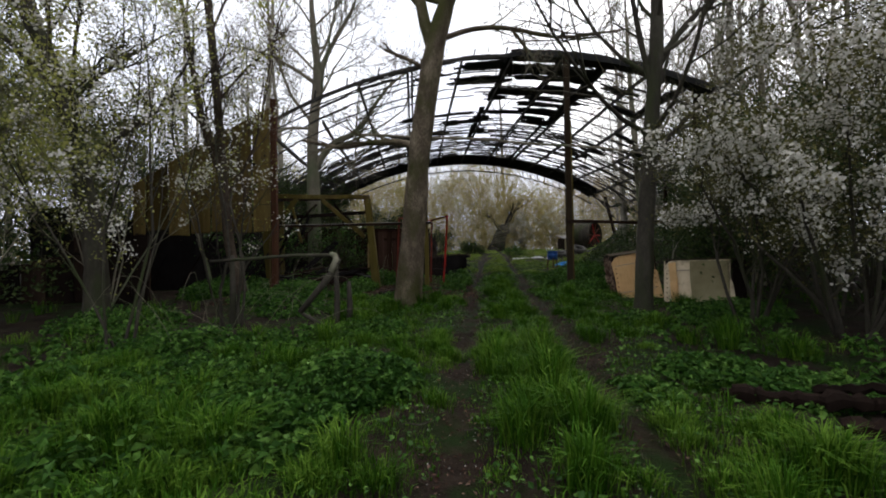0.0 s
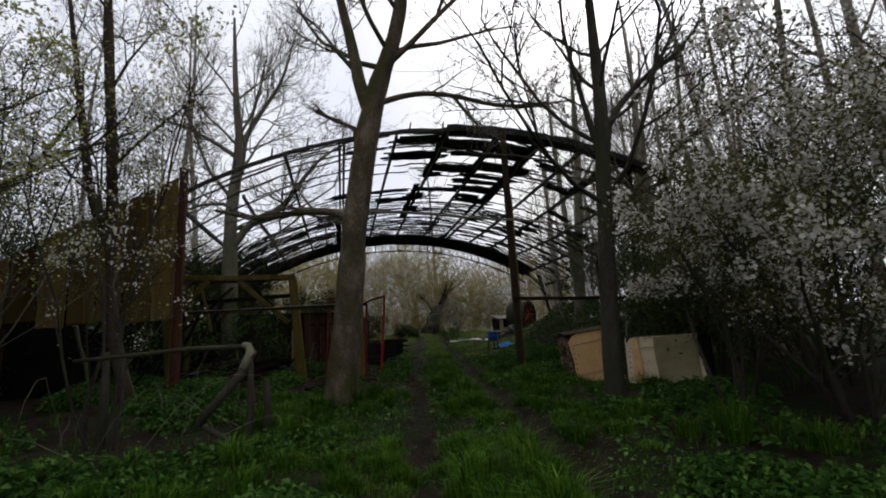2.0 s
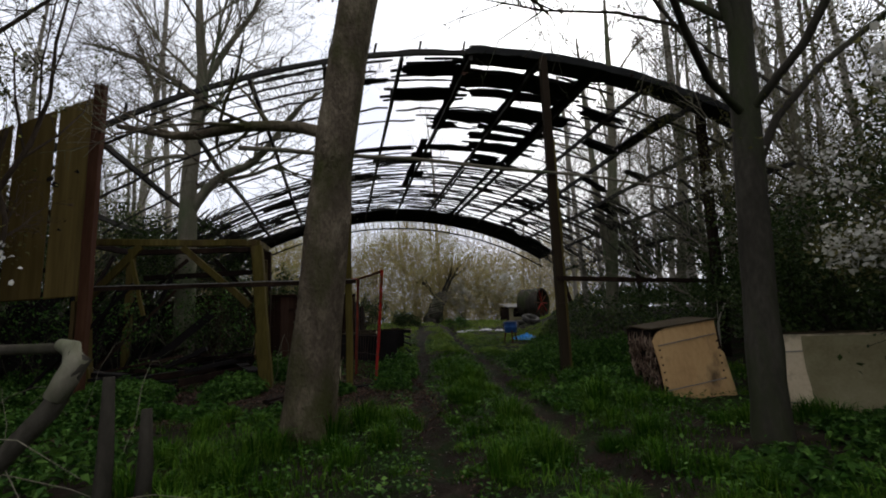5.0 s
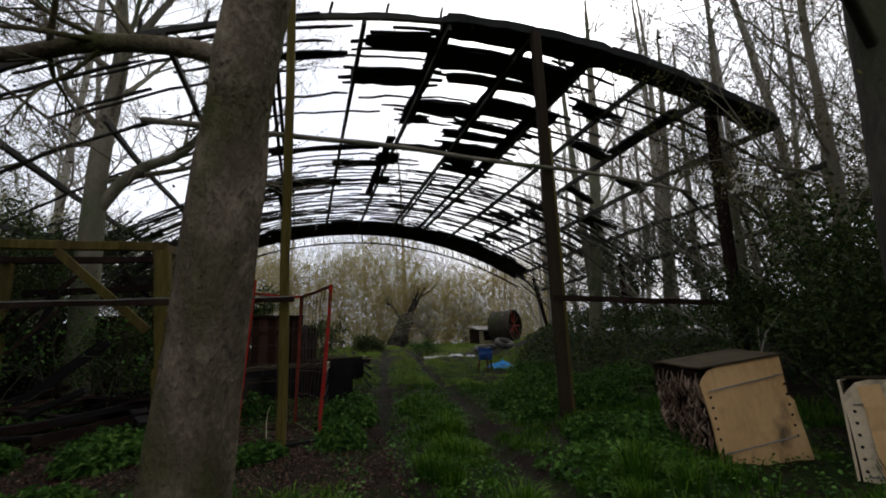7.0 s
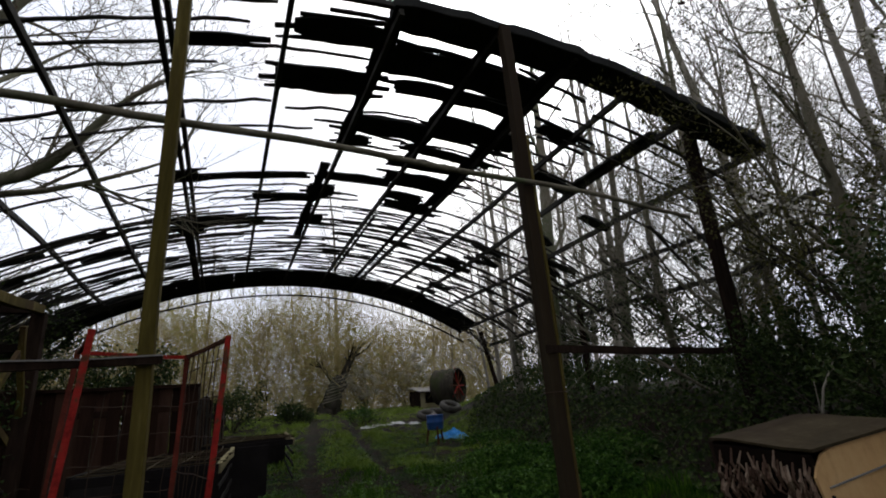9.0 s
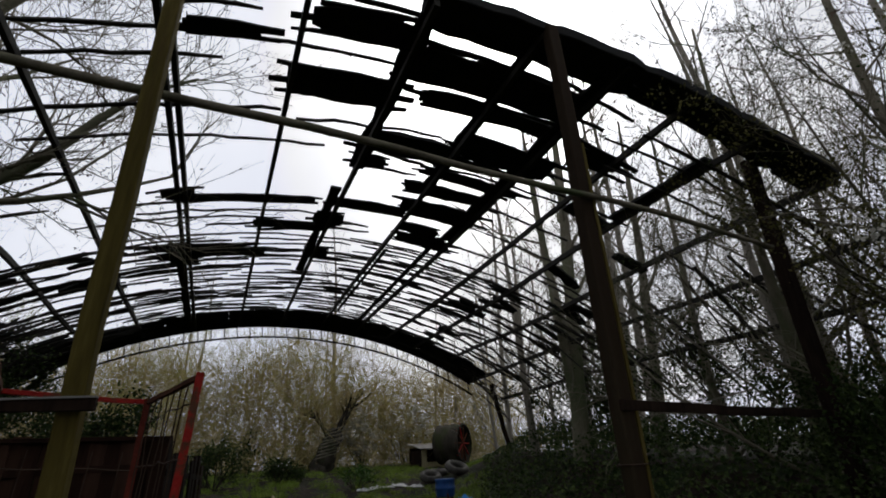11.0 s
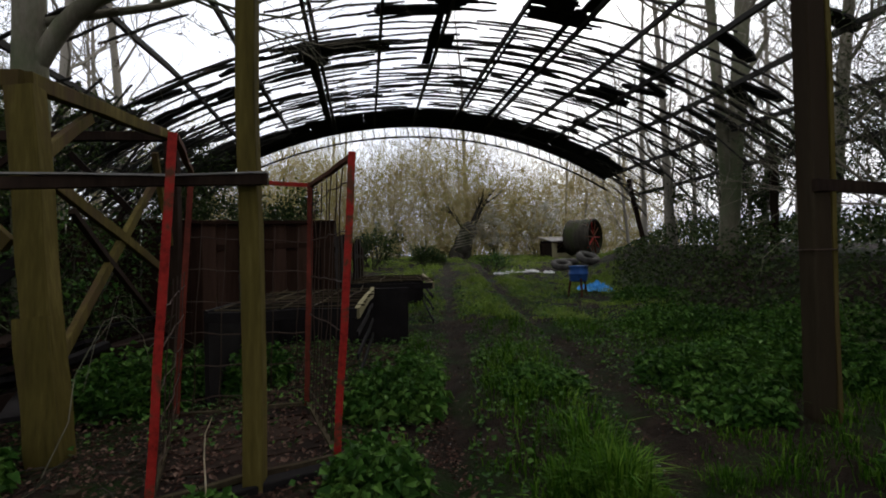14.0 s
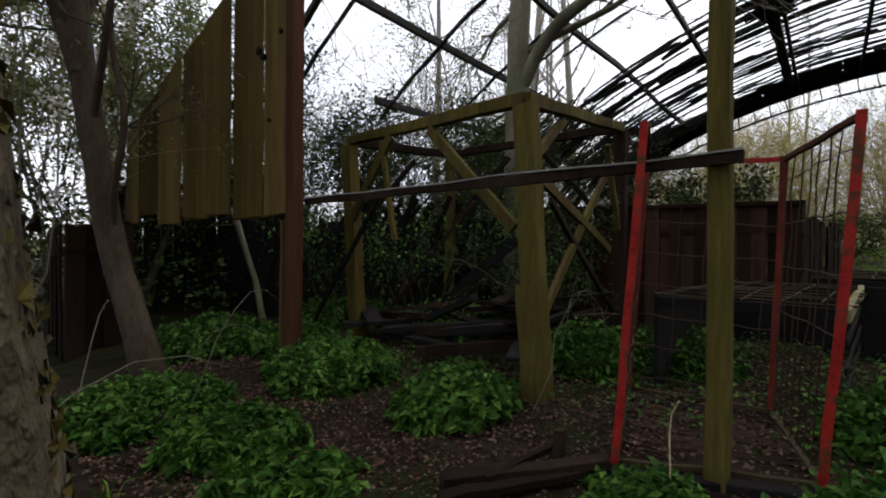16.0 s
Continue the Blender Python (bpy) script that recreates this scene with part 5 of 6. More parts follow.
shrub("scrub_bush", -8.2, 18.6, 6.5, 2.4, 8, 68, "tall grey-green scrub bush behind the gable", SCRUB, 8000, 0.06, bark=BARK, group="left scrub")
shrub("evergreen_bush", -10.4, 14.9, 3.2, 1.8, 8, 69, "dark ivy bush behind the near-black boards", IVY, 6000, 0.07)
shrub("evergreen_bush", -7.6, 16.0, 3.4, 1.8, 8, 67, "dark ivy tangle behind the gable boards", IVY, 7000, 0.07)
for k, (x, y_, h) in enumerate(((-9.6, 12.3, 5.5), (-12.6, 12.4, 6.0), (-10.8, 9.4, 6.0), (-14.5, 15.5, 6.5), (-13.0, 8.0, 6.5))):
    shrub("scrub_bush", x, y_, h, 2.2, 7, 140 + k, "tall grey-green scrub bush coming into leaf", SCRUB, 19000, 0.075, bark=BARK_DARK, group="left scrub")
for k, (x, y_) in enumerate(((-6.4, 14.4), (-5.4, 15.2), (-4.3, 15.6))):
    shrub("bramble_bush", x, y_, 1.9, 0.9, 7, 160 + k, "leggy bramble bush growing through the broken boards", NETTLE, 900, 0.06, bark=BARK_DARK, r=0.012, rise=-0.02, group="brambles in the shelter")
shrub("bramble_mound", -1.0, 30.5, 1.5, 1.7, 14, 51, "low grey-green bramble mound on the far grass", IVY, 5000, 0.08, rise=-0.05)
shrub("bramble_mound", 1.4, 32.0, 1.0, 1.1, 12, 52, "low grey-green bramble mound on the far grass", IVY, 3000, 0.08, rise=-0.05)
shrub("bramble_mound", 3.7, 27.8, 0.6, 0.5, 8, 53, "small leafy clump on the far grass", NETTLE, 900, 0.08, rise=-0.05)
shrub("blossom_bush", 6.4, 40.5, 2.6, 2.2, 9, 54, "far pale blossoming bush", SPRING, 1500, 0.07, 5000, flower=0.04)
shrub("blossom_bush", 9.5, 41.5, 3.0, 2.4, 9, 55, "far pale blossoming bush", SPRING, 1500, 0.07, 4500, flower=0.04)

WAND = ((6, 0.52, 0.35), (5, 0.55, 0.45), (4, 0.55, 0.5))
willow = shrub("willow_thicket", 0.0, 41.0, 7.2, 2.6, 16, 61, "tall olive-brown willow thicket with bare wands", SPRING, 4200, 0.085, bark=WILLOW, plan=WAND, clump=0.1, rise=0.1, r=0.035, group="far willows")
base = Matrix.Translation(willow.location)
for k, (x, y_, sc) in enumerate(((3.2, 43.5, 1.05), (-3.4, 40, 0.9), (-6.8, 42, 1.0), (-5, 35.5, 0.55), (4.6, 39.2, 0.8), (8.2, 43, 0.7), (-9.5, 23, 0.6), (-12.5, 28, 0.75), (-8.5, 31, 0.7))):
    copy_thing(willow, pose(x, y_, float(ground_z(x, y_)), 0, 0, 47 * k) @ Matrix.Scale(sc, 4))

gnarl = tree("pollard_stump", [(3.7, 38, 1.6, .75), (3.8, 38, 2.3, .55), (4.1, 38, 3.0, .5), (4.4, 38, 3.7, .45), (4.5, 38, 3.9, .1)], 71, FINE, "gnarled dark pollard stump sprouting wands", (), 0.45, 4, 2.8, bark=BARK_DARK, twig=WILLOW, ripple=0.3)
for k in range(9):
    zz = 2.5 + k * 0.17
    xx = 3.75 + k * 0.07
    beam("dead_limb", (xx - 0.45, 37.4, zz), (xx + 0.75, 37.3, zz + 0.25 + 0.05 * rng.normal()), 0.05, 0.05, BARK, gnarl, segs=3)


# ---------------------------------------------------------------- ground cover
def noise2(x, y_, f, seed):
    """Smooth random field by summed sines."""
    q = np.random.default_rng(seed)
    out = 0
    for k in range(6):
        a, ph, ff = q.uniform(0, 6.28), q.uniform(0, 6.28), f * q.uniform(0.6, 1.8)
        out = out + np.sin((x * math.cos(a) + y_ * math.sin(a)) * ff + ph)
    return out / 6


def rut_gap(x, y_):
    l, r = rut_x(y_)
    return np.minimum(np.abs(x - l), np.abs(x - r))


def bare(x, y_):
    """Where leaf litter keeps the grass away: round the frame and cage."""
    return ((x < 0.15) & (y_ > 11.2) & (y_ < 17.5)) | ((x < -3.2) & (y_ > 10.2) & (y_ < 30)) | ((x > np.maximum(5.5, (y_ - 10.2) * 0.5)) & (y_ > 13) & (y_ < 30))


def blades(n, x0, x1, y0, y1, hmin, hmax, seed, tuft, wide=0.05):
    """Curved grass blades grown in tufts."""
    q = np.random.default_rng(seed)
    m = n // tuft
    cx, cy = q.uniform(x0, x1, m), q.uniform(y0, y1, m)
    dens = noise2(cx, cy, 1.4, 3)
    keep = (rut_gap(cx, cy) > 0.1 + 0.12 * q.random(m)) & (dens > (-0.45 if tuft > 100 else -0.75) + 0.2 * q.normal(size=m)) & (np.hypot(cx - 4.25, cy - 10.45) > 0.6) & (np.hypot((cx - 3.6) / 1.3, (cy - 3.8) / 0.8) > 1) & ~bare(cx, cy) & (np.hypot(cx - 4.56, cy - 21.2) > 0.8) & (np.hypot((cx - 7.0) / 1.7, cy - 27.8) > 1.0)
    thin = np.where((cx > 2.6) & (cy < 9), 0.14, np.where((cx < -2.2) & (cy < 11), np.where(cy > 5.5, 0.18, 0.9), 1.0))
    keep &= q.random(m) < thin
    cx, cy, dens = cx[keep], cy[keep], dens[keep]
    m = len(cx)
    size = np.clip((0.7 if tuft > 100 else 0.85) + 1.1 * dens + 0.3 * q.normal(size=m), 0.25, 1.7) * np.clip(rut_gap(cx, cy) / 0.45, 0.45, 1)
    X = np.repeat(cx, tuft) + q.normal(0, wide, m * tuft)
    Y = np.repeat(cy, tuft) + q.normal(0, wide, m * tuft)
    k = m * tuft
    H = np.repeat(size, tuft) * q.uniform(hmin, hmax, k)
    Z = ground_z(X, Y) - 0.01
    a = np.arctan2(Y - np.repeat(cy, tuft), X - np.repeat(cx, tuft)) + q.normal(0, 0.7, k)
    lean = q.uniform(0.15, 0.95, k) * H
    w = q.uniform(0.002, 0.005, k) * (0.7 + 0.5 * H / hmax)
    dx, dy = np.cos(a), np.sin(a)
    sx, sy = -dy * w, dx * w
    p0 = np.stack([X - sx, Y - sy, Z], 1)
    p1 = np.stack([X + sx, Y + sy, Z], 1)
    mx, my, mz = X + dx * lean * 0.35, Y + dy * lean * 0.35, Z + H * 0.62
    p2 = np.stack([mx - sx, my - sy, mz], 1)
    p3 = np.stack([mx + sx, my + sy, mz], 1)
    p4 = np.stack([X + dx * lean, Y + dy * lean, Z + H * (0.92 - 0.3 * lean / H)], 1)
    v = np.stack([p0, p1, p2, p3, p4], 1).reshape(-1, 3)
    i = np.arange(k)[:, None] * 5
    return v, i + [0, 1, 3, 2], i + [2, 3, 4]


def join(parts):
    vs, fs, off = [], {}, 0
    for v, *ff in parts:
        for f in ff:
            fs.setdefault(f.shape[1], []).append(f + off)
        vs.append(v)
        off += len(v)
    return np.concatenate(vs), [np.concatenate(f) for f in fs.values()]


v, f = join([blades(52000, -4.5, 5.0, 1.0, 7.0, 0.04, 0.15, 81, 12), blades(74000, -4.2, 4.4, 1.2, 7.0, 0.15, 0.36, 91, 200, 0.07),
             blades(30000, -4.5, 5.0, 7.0, 11.5, 0.04, 0.15, 82, 12), blades(38000, -3.4, 5.0, 7.0, 11.5, 0.14, 0.32, 92, 170, 0.055),
             blades(12000, -9, -4.5, 2, 11, 0.12, 0.34, 83, 40), blades(8000, 4.8, 9, 2, 14, 0.1, 0.26, 84, 24),
             blades(44000, -0.5, 6.5, 11.5, 18, 0.04, 0.14, 87, 16),
             blades(14000, -6, 6, -6, 1.2, 0.06, 0.2, 85, 20),
             blades(9000, 1.0, 2.2, 11.2, 12.9, 0.16, 0.38, 88, 180, 0.06)])
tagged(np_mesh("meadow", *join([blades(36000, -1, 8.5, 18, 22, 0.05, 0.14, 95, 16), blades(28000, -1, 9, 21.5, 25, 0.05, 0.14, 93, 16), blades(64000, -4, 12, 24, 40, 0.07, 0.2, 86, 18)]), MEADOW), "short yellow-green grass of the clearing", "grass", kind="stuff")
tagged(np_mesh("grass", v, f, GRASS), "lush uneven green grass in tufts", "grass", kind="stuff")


def herb(patches, seed, size, per=11):
    """Nettle-like plants: upright stems with pairs of drooping leaves, in round patches."""
    q = np.random.default_rng(seed)
    P, N, S = [], [], []
    for cx, cy, r, h, n in patches:
        rr, aa = r * np.sqrt(q.random(n)), q.uniform(0, 6.28, n)
        x, y_ = cx + rr * np.cos(aa), cy + rr * np.sin(aa)
        ok = rut_gap(x, y_) > 0.14
        x, y_, rr = x[ok], y_[ok], rr[ok]
        hh = h * (1.05 - 0.55 * (rr / r) ** 2) * q.uniform(0.75, 1.15, len(x))
        z = ground_z(x, y_)
        for k in range(per):
            f = (k + 0.6) / per
            a = q.uniform(0, 6.28, len(x))
            out = 0.012 + 0.02 * q.random(len(x))
            P.append(np.stack([x + np.cos(a) * out, y_ + np.sin(a) * out, z + hh * f], 1))
            N.append(np.stack([np.cos(a) * 0.55, np.sin(a) * 0.55, np.full(len(x), 0.9)], 1) + q.normal(0, 0.25, (len(x), 3)))
            S.append(size * (1.15 - 0.45 * f) * q.uniform(0.7, 1.25, len(x)))
    return leaves(np.concatenate(P), np.concatenate(N), np.concatenate(S), 0.5, 0.62, 0.28)


PATCHES_A = [(-2.45, 12.75, .48, .36, 190), (-4.0, 12.7, .65, .38, 260), (-4.4, 11.1, .7, .25, 200), (-3.2, 11.35, .45, .26, 150), (-2.2, 14.5, .5, .45, 170), (-1.5, 15.2, .55, .4, 170)]
PATCHES_B = [(-6.1, 12.3, .8, .4, 250), (-5.0, 12.9, .5, .35, 110), (-0.85, 12.4, .28, .2, 50), (0.05, 12.7, .3, .28, 80), (0.2, 14.2, .5, .42, 210), (3.2, 14.4, .7, .36, 260), (4.3, 14.6, .8, .45, 280)]
PATCHES_C = [(4.6, 17.0, .9, .36, 240), (1.5, 14.4, .4, .14, 120), (2.9, 13.6, .35, .24, 90), (-1.0, 4.6, .6, .34, 330), (-1.5, 3.6, .6, .26, 200), (-2.6, 13.0, .3, .2, 50)]
PATCHES_D = [(-3.5, 6.2, 0.9, .26, 130), (-3.0, 9.5, 0.8, .28, 90), (-5.8, 8.3, 1.1, .3, 110), (3.4, 12.0, .7, .28, 220), (4.6, 8.2, .9, .25, 240), (2.6, 5.0, .5, .2, 120)]
PATCHES_E = [(5.6, 20, .8, .3, 130), (3.2, 4.4, .6, .14, 120), (-4.5, 15, .9, .4, 220), (-6.5, 14.6, .9, .4, 200), (-2.4, 11.3, .4, .15, 70), (6.0, 16.2, .9, .5, 240)]
PATCHES_F = [(-2.6, 4.6, 1.0, .26, 180), (-2.4, 3.2, .9, .22, 132), (-4.0, 4.6, 1.0, .26, 156), (-2.2, 6.6, .8, .24, 60), (-4.8, 6.6, 1.0, .28, 70), (-1.3, 7.4, .6, .22, 72)]
PATCHES_G = [(3.6, 6.6, 1.0, .22, 40), (4.6, 5.0, 1.0, .25, 40), (2.9, 7.8, .6, .18, 55), (1.7, 4.4, .35, .1, 35), (-1.3, 10.9, .6, .2, 60), (2.6, 11.0, .7, .2, 75)]
v, f = join([herb(p, 90 + k, 0.1) for k, p in enumerate((PATCHES_A, PATCHES_B, PATCHES_C, PATCHES_D, PATCHES_E, PATCHES_F, PATCHES_G))])
tagged(np_mesh("nettles", v, f, NETTLE), "patches of young green nettles", "nettles", kind="stuff")

# low creeping leaves between grass and ruts
q = np.random.default_rng(97)
n = 46000
x, y_ = q.uniform(-4.5, 5.5, n), 1.2 + 22.8 * q.random(n) ** 0.8
ok = (noise2(x, y_, 1.1, 8) > -0.25) & (rut_gap(x, y_) > 0.13) & ~((x < -0.4) & (y_ > 11.4) & (y_ < 13.3)) & ~((x < -2.0) & (y_ > 5.8) & (y_ < 11.5) & (q.random(n) < 0.85)) & ~((x > 2.6) & (y_ < 9) & (q.random(n) < 0.7))
x, y_ = x[ok], y_[ok]
v, t = leaves(np.stack([x, y_, ground_z(x, y_) + q.uniform(0.01, 0.1, len(x))], 1), q.normal(0, 0.35, (len(x), 3)) + (0, 0, 1), q.uniform(0.025, 0.06, len(x)), 0.3, 0.75)
tagged(np_mesh("ground_ivy", v, [t], NETTLE), "creeping small leaves between the grass", "ground cover", kind="stuff")

# bramble and ivy heaped over the eastern bank
n = 30000
x, y_ = q.uniform(5.2, 14, n), q.uniform(13.2, 31, n)
hgt = np.clip((x - np.maximum(5.2, (y_ - 10.2) * 0.5)) / 2.0, 0, 1) * (0.9 + 0.55 * noise2(x, y_, 1.2, 9)) * np.clip((31.5 - y_) / 4, 0, 1)
pos = np.stack([x, y_, ground_z(x, y_) + np.maximum(hgt, 0.08) * q.uniform(0.35, 1.05, n)], 1)
keep_ = pos[:, 0] > np.maximum(5.2, (pos[:, 1] - 10.2) * 0.48)
v, t = leaves(pos[keep_], q.normal(0, 0.7, (keep_.sum(), 3)) + (-0.3, -0.3, 0.8), q.uniform(0.05, 0.12, keep_.sum()), 0.3, 0.7)
tagged(np_mesh("bramble", v, [t], IVY), "bramble and ivy heaped over the bank", "bramble", kind="stuff")

# the same on the western side, behind the low wall
n = 28000
x, y_ = q.uniform(-19, -8.6, n), q.uniform(3, 32, n)
hgt = np.clip((-8.2 - x) / 2.0, 0, 1) * (2.3 + 0.9 * noise2(x, y_, 0.9, 12))
pos = np.stack([x, y_, ground_z(x, y_) + np.maximum(hgt, 0.08) * q.uniform(0.2, 1.05, n)], 1)
v, t = leaves(pos, q.normal(0, 0.7, (n, 3)) + (0.3, -0.3, 0.8), q.uniform(0.07, 0.16, n), 0.3, 0.7)
tagged(np_mesh("bramble", v, [t], IVY), "dark bramble thicket beyond the low wall", "bramble", kind="stuff")

# and along the wood's edge before the barn
n = 26000
x, y_ = q.uniform(7.0, 17, n), q.uniform(-3, 13.4, n)
ok = (x > 7.7 + 0.9 * noise2(x, y_, 1.6, 15)) & (y_ > -0.8 + 2.2 * noise2(x, y_, 1.3, 16)) & (x < 16 + noise2(x, y_, 1.3, 17))
x, y_ = x[ok], y_[ok]
n = len(x)
hgt = np.clip((x - 6.6) / 2.4, 0, 1) * (1.9 + 0.9 * noise2(x, y_, 0.9, 14))
pos = np.stack([x, y_, ground_z(x, y_) + np.maximum(hgt, 0.08) * q.uniform(0.15, 1.05, n)], 1)
v, t = leaves(pos, q.normal(0, 0.7, (n, 3)) + (-0.3, -0.3, 0.8), q.uniform(0.06, 0.14, n), 0.3, 0.7)
tagged(np_mesh("bramble", v, [t], IVY), "dark bramble thicket along the wood's edge", "bramble", kind="stuff")

# dead leaves and twigs
x, y_ = np.concatenate([q.uniform(-5.5, 0.6, 48000), q.uniform(-1, 3.5, 15000)]), np.concatenate([q.uniform(10.4, 16.5, 48000), 1.2 + 18.8 * q.random(15000) ** 1.6])
ok = (x < 0.2) & (y_ > 10.6) | (rut_gap(x, y_) < 0.24)
x, y_ = x[ok], y_[ok]
v, t = leaves(np.stack([x, y_, ground_z(x, y_) + q.uniform(0.004, 0.025, len(x))], 1), q.normal(0, 0.3, (len(x), 3)) + (0, 0, 1), q.uniform(0.012, 0.045, len(x)), 0.4, 0.6)
tagged(np_mesh("leaf_litter", v, [t], LITTER), "brown dead leaves on the soil", "leaf litter", kind="stuff")
n = 5000
x, y_ = q.uniform(-0.8, 3.2, n), 1.2 + 20 * q.random(n) ** 1.3
ok = rut_gap(x, y_) < 0.3
x, y_ = x[ok], y_[ok]
v, t = leaves(np.stack([x, y_, ground_z(x, y_) + 0.012], 1), q.normal(0, 0.4, (len(x), 3)) + (0, 0, 1), q.uniform(0.006, 0.022, len(x)), 0.4, 0.7)
tagged(np_mesh("chaff", v, [t], GALV), "small grey-pale chips scattered in the wheel ruts", "chips", kind="stuff")
n = 900
fa, fb = q.random(n)[:, None], q.random(n)[:, None]
on = (CB[0] * (1 - fa) + CB[1] * fa) * (1 - fb) + (CB[3] * (1 - fa) + CB[2] * fa) * fb + (0, 0, 0.057)
v, t = leaves(on, q.normal(0, 0.3, (n, 3)) + (0, 0, 1), q.uniform(0.02, 0.055, n), 0.4, 0.6)
tagged(np_mesh("floor_litter", v, [t], LITTER), "dead leaves scattered on the cage floor", "leaf litter", kind="stuff")
g = Geo()
for k in range(420):
    x, y_ = (q.uniform(-5, 0.3), q.uniform(10.8, 17)) if k < 300 else (q.uniform(-4, 5), q.uniform(2, 12))
    a, ln = q.uniform(0, 6.28), q.uniform(0.08, 0.45)
    xs, ys = x + np.linspace(0, ln, 4) * math.cos(a), y_ + np.linspace(0, ln, 4) * math.sin(a)
    g.sweep(np.stack([xs, ys, ground_z(xs, ys) + 0.015 + q.uniform(0, 0.03, 4)], 1), ngon(4), [0.0042, 0.004, 0.0034, 0.002], cap=False)
tagged(g.make("fallen_twigs", BARK_DARK), "fallen twigs on the litter", "twigs", kind="stuff")

# arching dead bramble stems
g = Geo()
for k in range(40):
    if k < 12:
        x, y_ = q.uniform(-5.6, -1.6), q.uniform(12.6, 17)
    elif k < 20:
        x, y_ = q.uniform(3.8, 7), q.uniform(14, 19)
    else:
        x, y_ = q.uniform(-5, -2), q.uniform(6, 11.5)
    a, ln, h = q.uniform(0, 6.28), q.uniform(0.5, 1.6), q.uniform(0.3, 1.1)
    f = np.linspace(0, 1, 7)
    xs, ys = x + f * ln * math.cos(a) + q.normal(0, 0.02, 7), y_ + f * ln * math.sin(a)
    g.sweep(np.stack([xs, ys, float(ground_z(x, y_)) + h * np.sin(f * q.uniform(1.4, 2.8)) + 0.02], 1), ngon(4), np.linspace(0.004, 0.0015, 7), cap=False)
tagged(g.make("dead_stems", BARK), "arching pale dead bramble stems", "stems", kind="stuff")

g = Geo()
g.sweep([(-0.78, 12.5, 0.6), (-0.77, 12.49, 0.8), (-0.775, 12.48, 1.0), (-0.76, 12.46, 1.12), (-0.72, 12.44, 1.2)], ngon(5), [0.0045, 0.004, 0.0035, 0.003, 0.0015])
tagged(g.make("dry_stem", PALE), "thin pale dry stem standing before the cage", "stem")

# rotten logs beside the track
for pts, r_ in (([(2.3, 4.3, .27), (2.9, 3.98, .27), (3.6, 3.72, .3)], .06), ([(2.75, 3.62, .2), (3.3, 3.4, .22), (4.1, 3.3, .25)], .075), ([(3.0, 4.2, .3), (3.3, 3.8, .42), (3.7, 3.3, .4)], .04)):
    g = Geo()
    P = np.array(pts)
    ff = np.linspace(0, len(P) - 1, 26)
    L3 = np.stack([np.interp(ff, np.arange(len(P)), P[:, k]) for k in range(3)], 1) + rng.normal(0, 0.012, (26, 3))
    g.sweep(L3, ngon(11) * (1 + rng.normal(0, 0.24, (11, 1))), r_ * (1 + rng.normal(0, 0.18, 26)) * np.r_[0.6, np.ones(24), 0.5])
    lg = tagged(g.make("rotten_log", DARKWOOD), "dark rotten splintered log lying in the grass", "log")

# the wood all round, seen only as a tangle of stems and twigs
q = np.random.default_rng(55)
n = 9000
ang = q.uniform(0, 2 * np.pi, n)
rad = q.uniform(40, 62, n)
x, y_ = 1 + rad * np.cos(ang), 14 + rad * np.sin(ang)
z = ground_z(x, y_)
hgt = q.uniform(1.5, 6.5, n)
tip = np.stack([x + q.normal(0, 0.25, n) * hgt, y_ + q.normal(0, 0.25, n) * hgt, z + hgt], 1)
foot = np.stack([x, y_, z - 0.2], 1)
w = q.uniform(0.012, 0.04, n)
vs = np.stack([foot + np.stack([w * math.cos(a), w * math.sin(a), 0 * w], 1) for a in (0, 2.1, 4.2)] + [tip], 1).reshape(-1, 3)
i = np.arange(n)[:, None] * 4
tr = np.concatenate([i + [0, 1, 3], i + [1, 2, 3], i + [2, 0, 3]])
tagged(np_mesh("far_woods", vs, [tr], WILLOW), "distant tangle of bare brown stems", "woods", kind="stuff")
n = 26000
ang = q.uniform(0, 2 * np.pi, n)
rad = q.uniform(44, 62, n)
x, y_ = 1 + rad * np.cos(ang), 14 + rad * np.sin(ang)
top = 1.6 + 2.2 * (0.5 + 0.5 * noise2(x, y_, 0.35, 4))
v, t = leaves(np.stack([x, y_, ground_z(x, y_) + top * q.random(n) ** 0.7], 1), q.normal(size=(n, 3)), q.uniform(0.15, 0.4, n))
tagged(np_mesh("far_scrub", v, [t], SCRUB), "distant low scrub along the wood's foot", "scrub", kind="stuff")


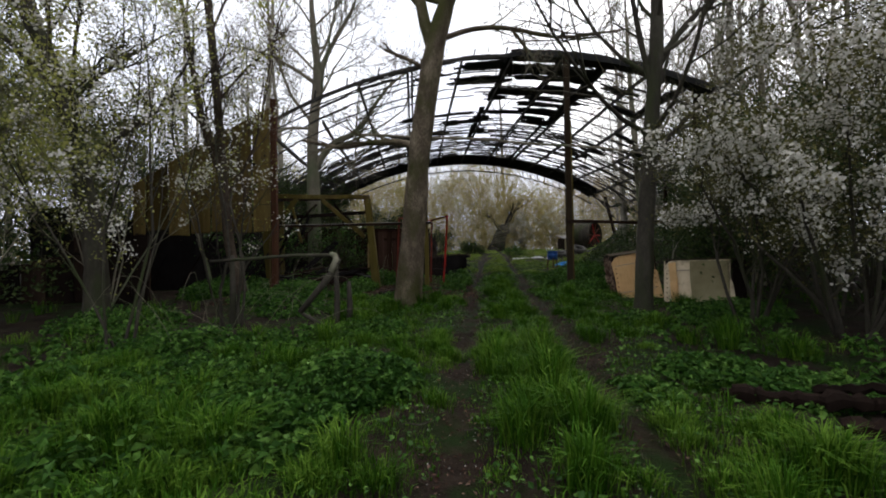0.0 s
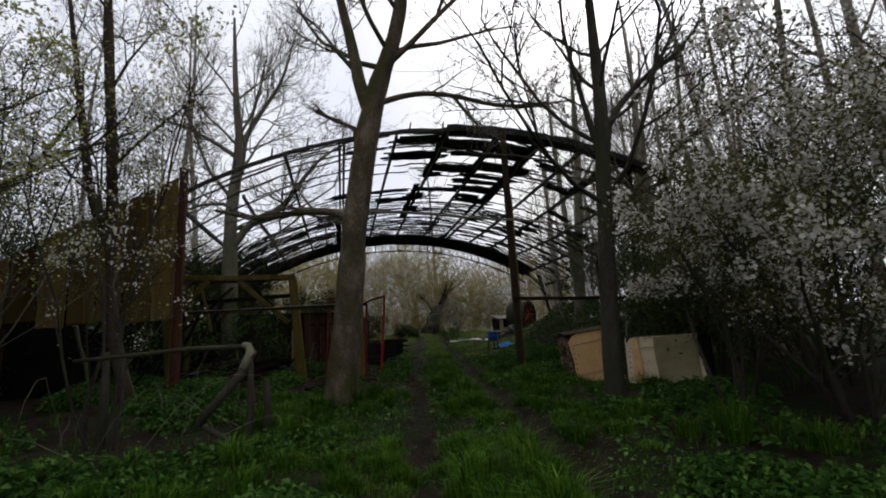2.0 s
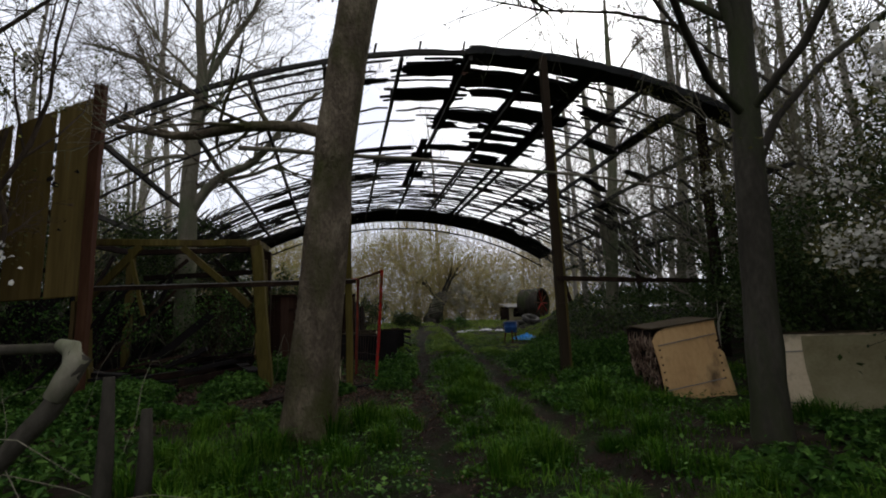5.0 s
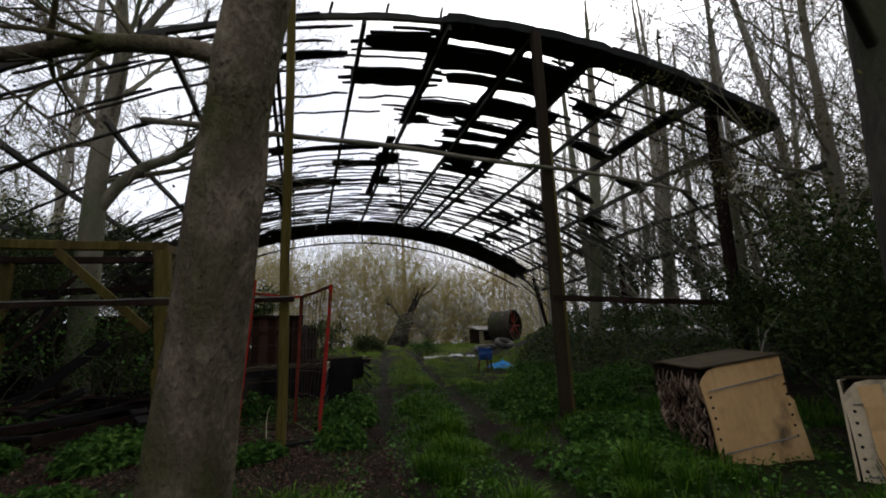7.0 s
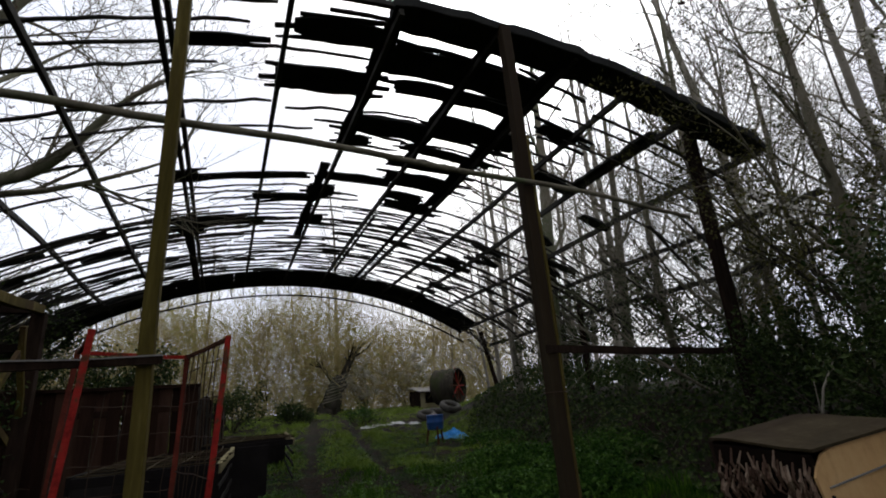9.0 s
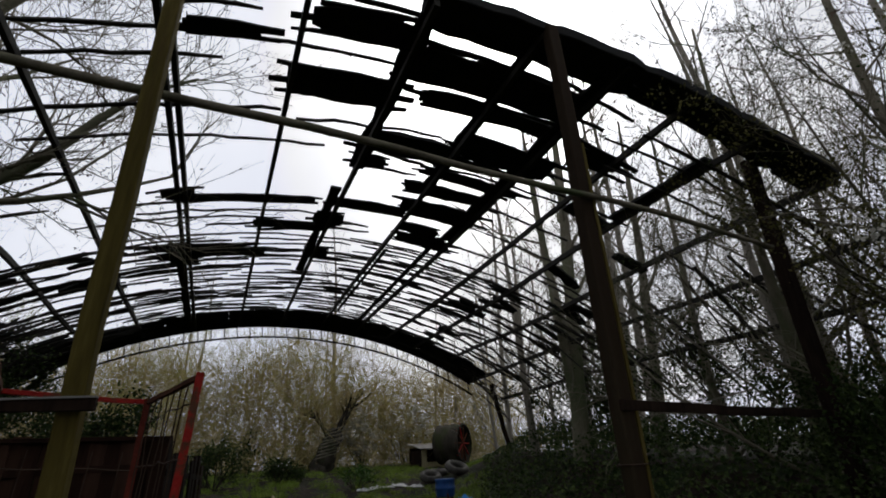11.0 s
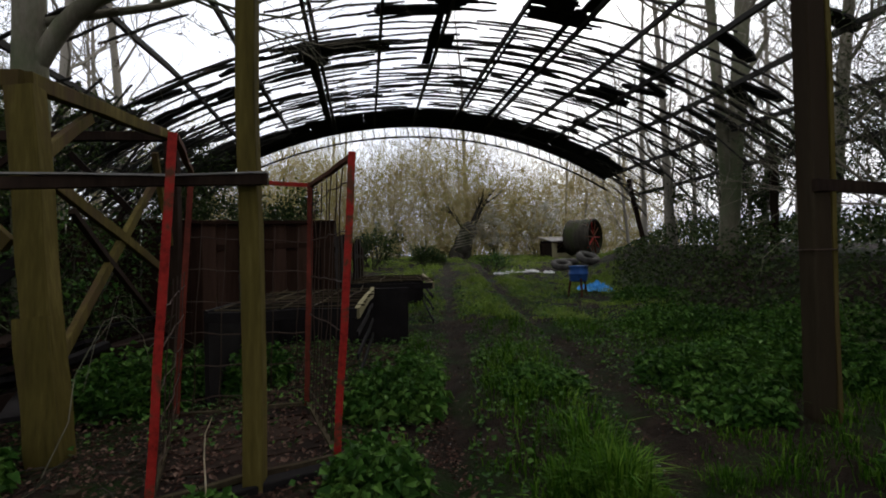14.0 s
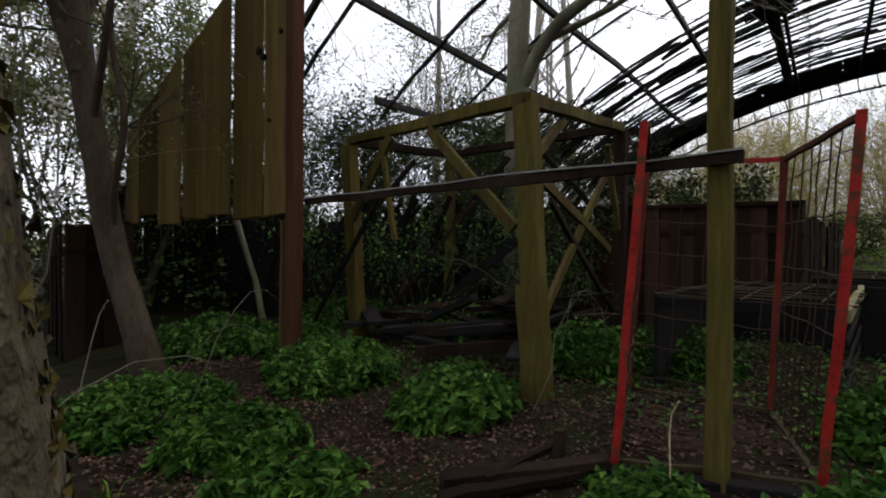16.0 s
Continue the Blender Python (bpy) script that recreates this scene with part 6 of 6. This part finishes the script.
def twig_haze(name, n, x0, x1, y0, y1, z0, z1, length, material, label, seed, fade, wide=1.0):
    """Fine crossing twigs, too many to count, thinning out upward."""
    q_ = np.random.default_rng(seed)
    x, y_ = q_.uniform(x0, x1, n), q_.uniform(y0, y1, n)
    top = (z1 - z0) * (0.72 + 0.4 * noise2(x, y_, 0.6, seed))
    z = ground_z(x, y_) + z0 + top * q_.random(n) ** fade
    ax = q_.normal(0, 0.6, (n, 3)) + (0, 0, 0.45)
    ax /= np.linalg.norm(ax, axis=1)[:, None]
    side = np.cross(ax, q_.normal(size=(n, 3)))
    side /= np.linalg.norm(side, axis=1)[:, None]
    ln = length * q_.uniform(0.5, 1.5, n)[:, None]
    p = np.stack([x, y_, z], 1)
    w = wide * q_.uniform(0.004, 0.009, n)[:, None]
    mid = p + ax * ln * 0.5 + q_.normal(0, 0.06, (n, 3)) * ln
    v = np.stack([p - side * w, p + side * w, mid + side * w * 0.7, mid - side * w * 0.7, p + ax * ln], 1).reshape(-1, 3)
    i = np.arange(n)[:, None] * 5
    return tagged(np_mesh(name, v, [i + [0, 1, 2, 3], i + [3, 2, 4]], material), label, "twigs", kind="stuff")


twig_haze("willow_twigs", 34000, -15, 19, 37.5, 52, 0.0, 8.5, 1.2, WILLOW, "haze of olive-brown willow twigs beyond the yard", 71, 1.0, 2.6)
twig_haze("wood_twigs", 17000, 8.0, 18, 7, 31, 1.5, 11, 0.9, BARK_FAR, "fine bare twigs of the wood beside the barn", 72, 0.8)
twig_haze("scrub_twigs", 20000, -19, -6.6, 14, 36, 0.6, 7.5, 0.8, BARK, "fine bare twigs of the scrub behind the gable", 73, 0.9)
n = 34000
x, y_ = q.uniform(-14, 19, n), q.uniform(38, 50, n)
top = 4.4 + 2.6 * noise2(x, y_, 0.5, 6)
v, t = leaves(np.stack([x, y_, ground_z(x, y_) + np.maximum(top, 0.6) * q.random(n)], 1), q.normal(size=(n, 3)), q.uniform(0.06, 0.15, n))
tagged(np_mesh("willow_leaf", v, [t], SPRING), "pale young willow leaves in the far thicket", "leaves", kind="stuff")
